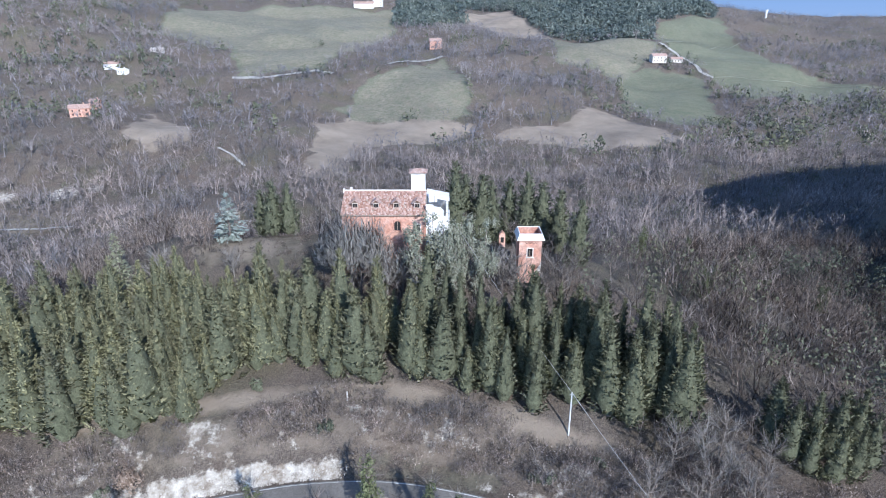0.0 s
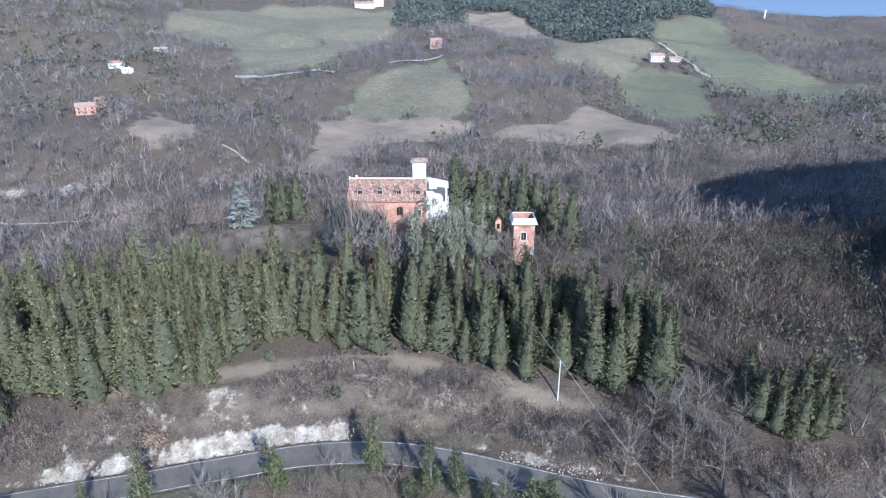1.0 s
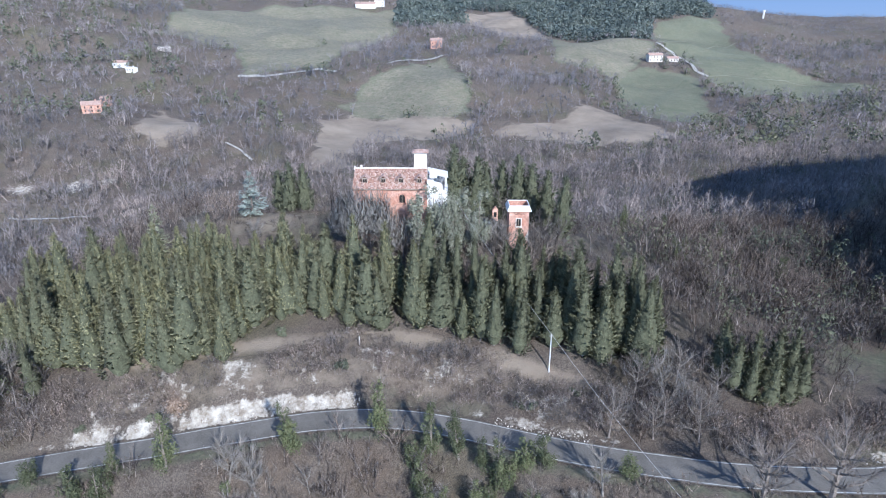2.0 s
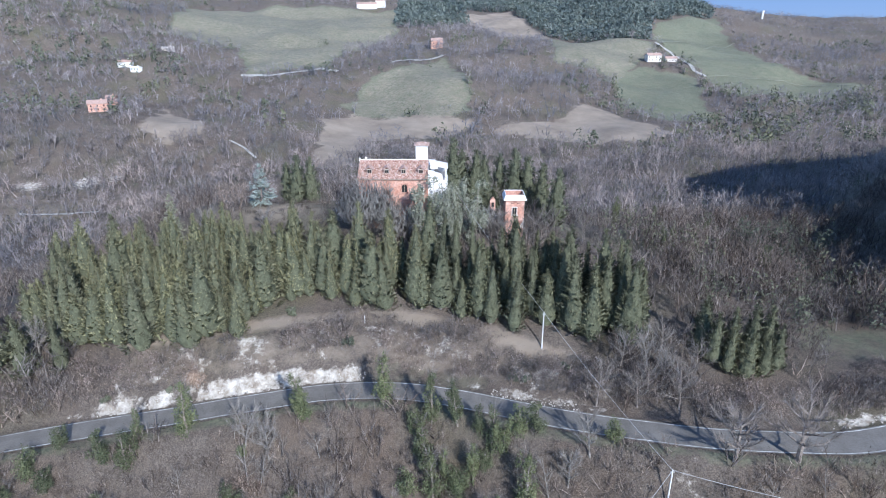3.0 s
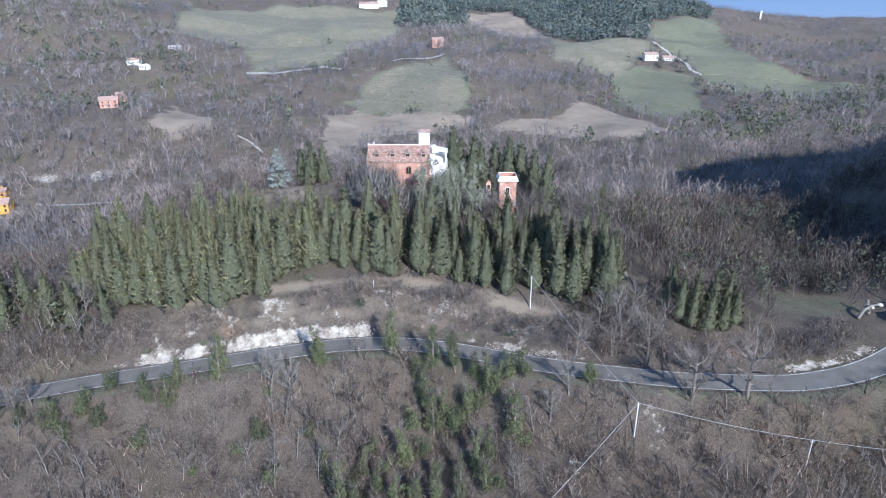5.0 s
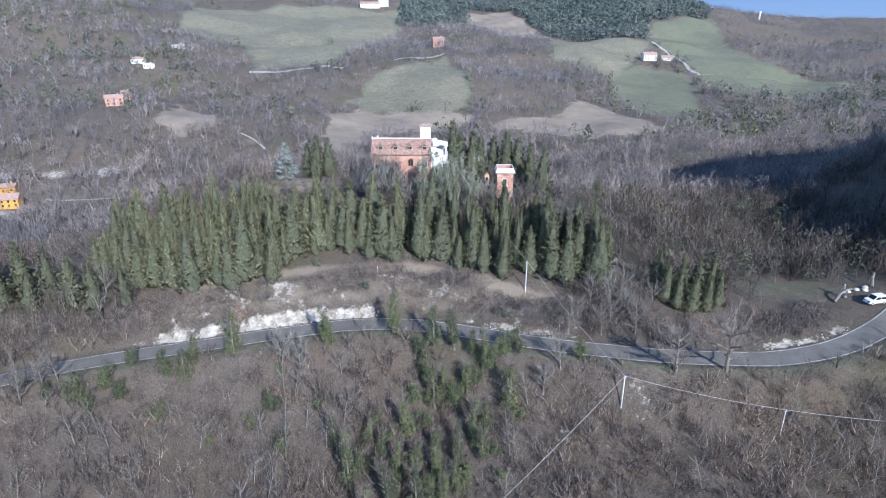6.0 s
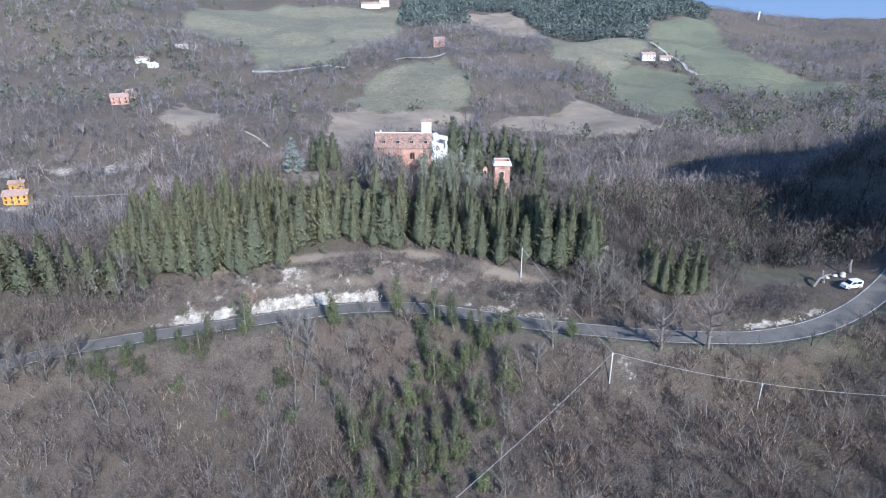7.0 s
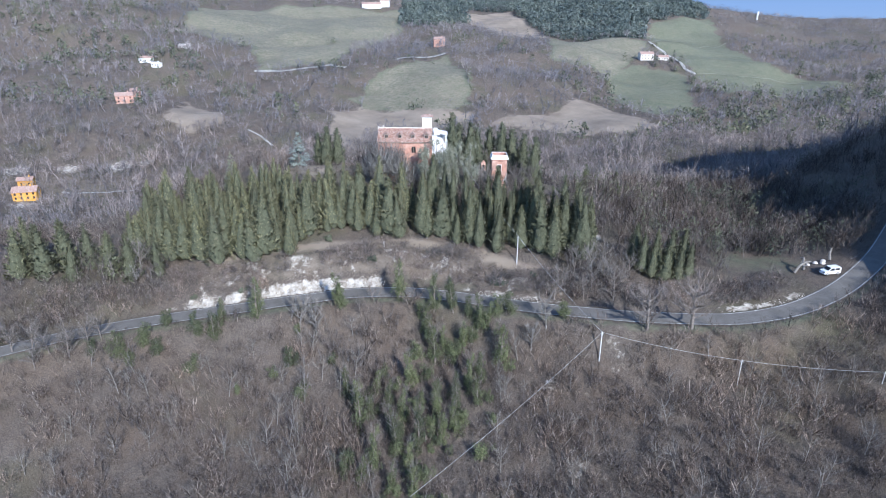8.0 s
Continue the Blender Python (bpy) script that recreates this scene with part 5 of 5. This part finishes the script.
# ---------------------------------------------------------------- poles, wires, van
def pole(x, y, top, label, r=0.1):
    base = ground_z(x, y) - 0.5
    ob = thing("utility_pole", pose(x, y, base), label, "pole", "utility poles")
    solid("shaft", tube(bmesh.new(), [(0, 0, 0), (0, 0, top - base)], [r * 1.3, r], 8), CONCRETE, ob)
    solid("bracket", boxes((-0.3, 0.3, -0.05, 0.05, top - base - 0.35, top - base - 0.25)), WIRE, ob)
    solid("insulator", boxes((-0.04, 0.04, -0.04, 0.04, top - base, top - base + 0.14)), STONE, ob)
    return Vector((x, y, top))


p_hill = pole(17.2, 69.4, 9.4, "pale concrete utility pole on the terrace")
p_near = pole(30.8, 42.5, -0.2, "pale concrete utility pole below the road")
p_stub = pole(55.6, 37.3, -3.0, "thin pale utility pole in the thicket", 0.065)
p_east = pole(79, 33, -2.6, "thin pale utility pole in the thicket", 0.065)


def wire(p, q, sag, r=0.035):
    pts = [Vector(p).lerp(Vector(q), t) - Vector((0, 0, sag * 4 * t * (1 - t))) for t in np.linspace(0, 1, 14)]
    ob = solid("power_line", tube(bmesh.new(), pts, [r] * 14, 4), WIRE)
    tagged(ob, "grey overhead cable slung between the poles", "cable", "overhead cables")


wire(p_hill, p_near, 0.6)
wire(p_near, p_stub, 0.5)
wire(p_stub, p_east, 0.4)
wire(p_east, (120, 26, 0), 0.5)
wire(p_near, (-4, 8, -8), 0.8)
wire(p_hill, (2, 96, 24), 0.5, 0.025)


def van():
    x, y = 87.0, 66.0
    ob = thing("van", pose(x, y, ground_z(x, y) + 0.02, 0, 0, 12), "small white van parked on the gravel beside the road", "van")
    bm = bmesh.new()
    prism(bm, [(-2.1, 0.3), (2.1, 0.3), (2.12, 1.55), (1.95, 1.8), (-0.5, 1.8), (-1.15, 1.1), (-2.0, 0.95), (-2.12, 0.6)], -0.85, 0.85)
    bmesh.ops.bevel(bm, geom=bm.edges[:], offset=0.07, segments=2, affect="EDGES")
    solid("body", bm, CAR_WHITE, ob)
    for y0, y1 in ((-0.87, -0.84), (0.84, 0.87)):
        bm = bmesh.new()
        prism(bm, [(-0.95, 1.12), (-0.45, 1.65), (0.3, 1.65), (0.3, 1.12)], y0, y1)
        solid("side_window", bm, GLASS_DARK, ob)
        solid("side_window", boxes((0.5, 1.6, y0, y1, 1.15, 1.62)), GLASS_DARK, ob)
    bm = bmesh.new()
    prism(bm, [(-1.17, 1.13), (-0.56, 1.76), (-0.59, 1.78), (-1.2, 1.15)], -0.7, 0.7)
    solid("windscreen", bm, GLASS_DARK, ob)
    for wx in (-1.35, 1.3):
        for wy in (-0.8, 0.8):
            wheel = solid("wheel", tube(bmesh.new(), [(wx, wy - 0.1, 0.32), (wx, wy + 0.1, 0.32)], [0.32, 0.32], 14), RUBBER, ob)
            solid("hubcap", tube(bmesh.new(), [(wx, wy - 0.12, 0.32), (wx, wy + 0.12, 0.32)], [0.17, 0.17], 10), CONCRETE, wheel)
    for wy in (-0.6, 0.6):
        solid("headlight", boxes((-2.14, -2.0, wy - 0.16, wy + 0.16, 0.68, 0.86)), GLASS_DARK, ob)


van()
for x, y, turn, length in ((80, 67.5, 20, 5.0), (83, 69, 75, 3.0), (91, 73, 60, 4.0)):
    g = ground_z(x, y)
    ob = thing("dead_trunk", pose(x, y, g, 0, 0, turn), "bleached dead tree trunk lying by the layby", "trunk", "dead trunks")
    solid("stem", tube(bmesh.new(), [(0, 0, 0.1), (length * 0.3, 0.2, 1.6), (length * 0.6, 0, 2.3), (length, 0.4, 2.0)], [0.3, 0.26, 0.2, 0.1]), BRANCH_PALE, ob)
    solid("branch", tube(bmesh.new(), [(length * 0.6, 0, 2.2), (length * 0.7, 0.6, 0.2)], [0.12, 0.1]), BRANCH_PALE, ob)
for x, y, turn in ((87.5, 72.5, 10), (89.5, 73, 40), (85.5, 72, 120), (88.6, 71.6, 70)):
    bm = bmesh.new()
    bmesh.ops.create_icosphere(bm, subdivisions=2, radius=0.6)
    for v in bm.verts:
        v.co *= 1 + 0.35 * noise.noise(v.co * 2 + Vector((x, y, 0)))
        v.co.z *= 0.6
    ob = solid("boulder", bm, STONE)
    ob.matrix_basis = pose(x, y, ground_z(x, y) + 0.15, 0, 0, turn)
    tagged(ob, "pale boulder on the gravel layby", "boulder", "boulders by the layby")
ob = thing("white_stake", pose(-13.7, 74.4, ground_z(-13.7, 74.4)), "short white marker stake on the terrace", "stake")
solid("post", boxes((-0.1, 0.1, -0.1, 0.1, -0.3, 1.5), bevel=0.02), CONCRETE, ob)

# chalk blocks on the cut bank
rng = np.random.RandomState(8)
n = 480
s = rng.uniform(0, 1, n)
bx = np.where(s < 0.6, rng.uniform(-38, -13, n), np.where(s < 0.75, rng.uniform(8, 22, n), np.where(s < 0.88, rng.uniform(57, 77, n), rng.uniform(-56, -38, n))))
lyi = np.interp(bx, LINE[0], LINE[1])
by = lyi + 3.0 + rng.uniform(0, 1, n) ** 1.8 * 1.6
cube = np.array([(-1, -1, -1), (1, -1, -1), (1, 1, -1), (-1, 1, -1), (-1, -1, 1), (1, -1, 1), (1, 1, 1), (-1, 1, 1)]) * 0.5
cf = np.array([(0, 3, 2, 1), (4, 5, 6, 7), (0, 1, 5, 4), (1, 2, 6, 5), (2, 3, 7, 6), (3, 0, 4, 7)])
size = rng.uniform(0.06, 0.22, (n, 1, 1)) * rng.uniform(0.6, 1.3, (n, 8, 3))
v = cube[None] * size + np.stack([bx, by, height(bx, by) + 0.05], -1)[:, None]
f = (cf[None] + 8 * np.arange(n)[:, None, None]).reshape(-1, 4)
tagged(part("chalk_rubble", mesh_of("chalk_rubble", v.reshape(-1, 3), f, CHALK)), "white chalk rubble on the road cutting", "rubble", kind="stuff")


# ---------------------------------------------------------------- far houses
def far_house(x, y, turn, wide, deep, tall, wall, label, lift=0.0, windows=3, floors=2, roof=TILE_CAP, pitch=0.45):
    z = ground_z(x, y) - 0.8 + lift
    ob = thing("farmhouse", pose(x, y, z, 0, 0, turn), label, "house")
    tall += 0.8
    holes, step = [], wide / windows
    for k in range(windows):
        for fl in range(floors):
            cx = -wide / 2 + step * (k + 0.5)
            cz = 1.9 + fl * (tall - 1.4) / floors
            holes.append((cx - 0.5, cx + 0.5, cz, cz + 1.4))
    solid("front_wall", pierced(-wide / 2, wide / 2, 0, tall, -deep / 2, -deep / 2 + 0.4, holes), wall, ob)
    bm = bmesh.new()
    box(bm, -wide / 2, wide / 2, -deep / 2 + 0.6, deep / 2, 0, tall)
    solid("wall", bm, wall, ob)
    bm = bmesh.new()
    r = deep / 2 * pitch * 1.1
    e = deep / 2 + 0.5
    prism(bm, [(-e, tall - 0.15), (0, tall + r), (e, tall - 0.15), (e, tall + 0.05), (0, tall + r + 0.25), (-e, tall + 0.05)], -wide / 2 - 0.5, wide / 2 + 0.5)
    bm.transform(Matrix.Rotation(radians(90), 4, "Z"))
    solid("roof", bm, roof, ob)
    bm = bmesh.new()
    prism(bm, [(-deep / 2, tall - 0.2), (0, tall + r - 0.1), (deep / 2, tall - 0.2)], -wide / 2 + 0.05, wide / 2 - 0.05)
    bm.transform(Matrix.Rotation(radians(90), 4, "Z"))
    solid("gable", bm, wall, ob)
    solid("chimney", boxes((wide * 0.2, wide * 0.2 + 0.8, -0.4, 0.4, tall, tall + r + 1.2)), wall, ob)
    for h in holes:
        solid("window", boxes((h[0], h[1], -deep / 2 + 0.3, -deep / 2 + 0.36, h[2], h[3])), DARK, ob)


far_house(-262, 450, 25, 13, 9, 6, PINK_PALE, "weathered red farmhouse among bare trees")
far_house(-273, 492, 10, 7, 6, 6, PINK_PALE, "small red outbuilding among bare trees", windows=2)
far_house(-300, 580, 10, 13, 7, 4, WHITE_WALL, "low white farm building on the slope", floors=1)
far_house(-284, 566, -15, 9, 5, 3, WHITE_WALL, "low white shed on the slope", floors=1, roof=WHITE_WALL)
far_house(-292, 660, 0, 12, 6, 3, STONE, "low pale barn at a field's edge", floors=1, roof=STONE)
far_house(-9.5, 786, 8, 14, 11, 9, PINK_PALE, "square pink farmhouse on the knoll", windows=3)
far_house(255, 762, 5, 17, 10, 7, STONE, "pale stone farmhouse on the field ridge", windows=4)
far_house(280, 772, 0, 14, 8, 4, STONE, "long low farm building beside the farmhouse", windows=4, floors=1)
far_house(-135, 1130, 5, 34, 14, 7, WHITE_WALL, "long white farmstead on the upper hill", windows=7)
far_house(-112, 1142, -5, 16, 12, 10, WHITE_WALL, "tall white farm building on the upper hill", windows=4)
far_house(-237, 274, 18, 12, 9, 5.2, ORANGE_WALL, "bright orange house with a tiled roof in the valley", windows=4)
far_house(-251, 296, 18, 8, 6, 4, ORANGE_WALL, "orange annexe behind the orange house", windows=2, floors=1)
x, y = 716.0, 1459.0
ob = thing("water_tower", pose(x, y, ground_z(x, y) - 1), "pale slim tower on the far ridge", "tower")
solid("shaft", tube(bmesh.new(), [(0, 0, 0), (0, 0, 15)], [2.0, 2.0], 12), WHITE_WALL, ob)
solid("tank", tube(bmesh.new(), [(0, 0, 15), (0, 0, 19)], [2.8, 2.8], 12), WHITE_WALL, ob)

# ---------------------------------------------------------------- far tracks
track(((-196, 591), (-161, 595), (-124, 623), (-105, 610)), 4.5, "pale gravel farm track between the woods")
track(((-54, 632), (-26, 679), (-1, 703)), 4.5, "pale gravel drive to the pink farmhouse")
track(((281, 841), (295, 818), (300, 790), (297, 735), (307, 723)), 4.5, "pale gravel track past the stone farmhouse")
track(((281, 841), (342, 880), (452, 986)), 2.0, "faint earth track across the fields", 0.8, GRASS_TRACK)
track(((307, 723), (407, 742), (472, 698)), 1.6, "faint grassy track across the field", 0.5, GRASS_TRACK)
track(((-225, 287), (-205, 284), (-180, 283)), 1.8, "pale terrace track near the orange house")
track(((-149, 404), (-137, 396), (-126, 384)), 1.8, "pale cutting through the wood")


# ---------------------------------------------------------------- woods
rng = np.random.RandomState(4)
kinds = [branching(rng, 5, 5, 3, 0.38, 1.5) for k in range(8)]
woods("thicket", rng, 3400, -50, 62, (1.3, 4.4), 0, 0, 1.3, THICKET, "leafless grey-brown thicket on the valley slope", b=0.95, size=22, cut=-0.75, kinds=kinds)
woods("thicket_brush", rng, 3000, -40, 62, (1.4, 3.6), 58, 0.075, 1.35, THICKET, "fine-twigged leafless brown shrubs on the valley slope", trunks=3, b=0.9, size=26, cut=-0.4)
bx, by = rng.uniform(-92, 75, 13000), rng.uniform(44, 84, 13000)
bd, _ = road_at(bx, by)
keep = (bd > 5.0 + 1.6 * (bx < -13) * (bx > -40)) & (bd < 11.6 + 2.5 * ripple(bx, by, 20, 41)) & (inside(bx, by, CYPRESS_WOOD) < 0.5) & (ripple(bx, by, 9, 43) > -0.7)
keep &= np.hypot(bx + 31, by - 68.3) > 3.2
bx, by = bx[keep], by[keep]
v, f, tone = grove_of(rng, kinds, bx[::4], by[::4], rng.uniform(1.0, 2.8, len(bx[::4])), 1.35)
tagged(part("bank_scrub", toned("bank_scrub", v, f, tone, BANK_TWIGS)), "low leafless brown scrub on the bank above the road", "scrub", kind="stuff")
v, f, tone, away = brush(bx[1::2], by[1::2], rng.uniform(1.3, 3.0, len(bx[1::2])), 70, 0.1, 1.6, rng, 3)
tagged(part("bank_brush", toned("bank_brush", v, f, tone, BANK_TWIGS, away)), "fine-twigged leafless shrubs on the bank above the road", "scrub", kind="stuff")
kinds = [branching(rng, 1 + k % 3, 12 - 3 * (k % 3), 6, 0.16, 1.1) for k in range(8)]
woods("bare_wood", rng, 2300, 62, 170, (3.5, 8.5), 0, 0, 1.25, TWIGS, "leafless grey-brown deciduous wood on the hillside", cut=-0.9, kinds=kinds)
woods("bare_wood_brush", rng, 2300, 62, 175, (3.0, 7.0), 90, 0.11, 1.25, TWIGS, "fine-twigged leafless trees on the hillside", trunks=2, cut=-0.3, size=35)
# Ridge trees whose dark twig colour stands in for shade among them.
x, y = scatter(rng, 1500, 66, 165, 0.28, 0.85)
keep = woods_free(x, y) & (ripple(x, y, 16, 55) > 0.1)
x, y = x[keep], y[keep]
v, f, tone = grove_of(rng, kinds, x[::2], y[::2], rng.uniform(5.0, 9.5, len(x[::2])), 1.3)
tagged(part("ridge_wood", toned("ridge_wood", v, f, tone, SHADE_TWIGS)), "taller leafless trees along the ridge, shade put into their dark twigs", "woods", kind="stuff")
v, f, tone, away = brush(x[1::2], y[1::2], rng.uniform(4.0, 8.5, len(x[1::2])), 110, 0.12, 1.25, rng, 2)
tagged(part("ridge_brush", toned("ridge_brush", v, f, tone, SHADE_TWIGS, away)), "fine-twigged leafless trees along the ridge, shade put into their dark twigs", "woods", kind="stuff")
# Thicket below the road in the same shade-coloured twigs.
x, y = rng.uniform(20, 105, 620), rng.uniform(-25, 43, 620)
keep = woods_free(x, y) & (ripple(x, y, 20, 57) > -0.35) & (np.hypot(x - 31, y - 42) > 5)
x, y = x[keep], y[keep]
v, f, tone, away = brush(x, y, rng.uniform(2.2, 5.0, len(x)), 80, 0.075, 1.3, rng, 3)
tagged(part("dark_thicket", toned("dark_thicket", v, f, tone, SHADE_TWIGS, away)), "fine-twigged thicket below the road, shade put into its dark twigs", "scrub", kind="stuff")
x, y = rng.uniform(-46, -18, 240), rng.uniform(95, 117, 240)
v, f, tone, away = brush(x, y, rng.uniform(0.7, 1.9, 240), 60, 0.09, 1.7, rng, 3)
tagged(part("yard_scrub", toned("yard_scrub", v, f, tone, THICKET, away)), "low brown scrub in the clearing beside the house", "scrub", kind="stuff")
# From here outwards the woods take the haze-coloured twigs.
kinds = [branching(rng, 1 + k % 2, 9 - 3 * (k % 2), 6, 0.2, 1.9) for k in range(8)]
woods("valley_wood", rng, 3000, 165, 420, (6.0, 12.5), 0, 0, 1.2, VALLEY_HAZE_TWIGS, "leafless deciduous wood filling the valley", cut=-0.9, b=0.84, kinds=kinds)
woods("valley_brush", rng, 4200, 165, 420, (4.0, 11.0), 50, 0.27, 1.25, VALLEY_HAZE_TWIGS, "fine-twigged leafless trees in the valley", trunks=2, cut=-0.7, b=0.84)
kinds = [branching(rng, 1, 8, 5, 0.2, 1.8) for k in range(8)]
woods("hill_wood", rng, 5200, 420, 1000, (7.0, 14.0), 0, 0, 1.5, FAR_HAZE_TWIGS, "distant leafless woods on the hills", cut=-0.9, b=0.84, kinds=kinds)
woods("hill_brush", rng, 9200, 420, 1000, (5.0, 12.0), 30, 0.55, 1.35, FAR_HAZE_TWIGS, "distant fine-twigged woods on the hills", cut=-0.7, b=0.84)
woods("far_wood", rng, 8500, 1000, 2200, (8.0, 15.0), 14, 1.2, 1.6, FAR_HAZE_TWIGS, "far hazy woods on the skyline", cut=-0.6, b=0.84)
x, y = scatter(rng, 1500, 64, 440)
keep = woods_free(x, y) & (ripple(x, y, 60, 17) > 0.25)
x, y = x[keep], y[keep]
x2, y2 = rng.uniform(46, 120, 420), rng.uniform(76, 140, 420)
x3, y3 = scatter(rng, 600, 180, 430, 0.02, 0.6)
x2, y2 = np.concatenate([x2, x3]), np.concatenate([y2, y3])
keep = woods_free(x2, y2) & (ripple(x2, y2, 30, 27) > 0)
x, y = np.concatenate([x, x2[keep]]), np.concatenate([y, y2[keep]])
leafy_stuff("evergreen_undergrowth", rng, x, y, rng.uniform(3, 8, len(x)), rng.uniform(1.0, 2.4, len(x)), 52, 0.15, CONIFER, "dark evergreen trees scattered through the bare wood")
x, y = scatter(rng, 3800, 420, 1100)
keep = woods_free(x, y) & (ripple(x, y, 120, 19) > 0.35)
x, y = x[keep], y[keep]
x2, y2 = scatter(rng, 900, 430, 900, -0.85, -0.42)
keep = woods_free(x2, y2) & (ripple(x2, y2, 90, 33) > 0)
x, y = np.concatenate([x, x2[keep]]), np.concatenate([y, y2[keep]])
x2, y2 = scatter(rng, 900, 400, 760, 0.2, 0.75)
keep = woods_free(x2, y2) & (ripple(x2, y2, 60, 37) > -0.25)
x, y = np.concatenate([x, x2[keep]]), np.concatenate([y, y2[keep]])
shrubs = np.array([(-45, 775), (-38, 780), (-52, 768), (16, 777), (22, 786), (-30, 500), (-25, 503), (-20, 498), (235, 752), (227, 757), (-150, 760), (-144, 766), (-240, 700), (-236, 692), (300, 760), (120, 905), (-15, 620)], float)
x, y = np.concatenate([x, shrubs[:, 0]]), np.concatenate([y, shrubs[:, 1]])
leafy_stuff("far_evergreens", rng, x, y, rng.uniform(6, 13, len(x)), rng.uniform(2, 4, len(x)), 26, 0.36, CONIFER, "distant dark evergreens among the woods")
x, y = scatter(rng, 15000, 840, 1450, -0.1, 0.5)
keep = np.max([inside(x, y, o) for o in FAR_PINES], axis=0) > 0
x, y = x[keep], y[keep]
leafy_stuff("pine_plantation", rng, x, y, rng.uniform(13, 19, len(x)), rng.uniform(3.2, 5.0, len(x)), 11, 0.48, HAZE_PINE, "dense pine plantation on the far slope, haze put into its blue-green colour", True)
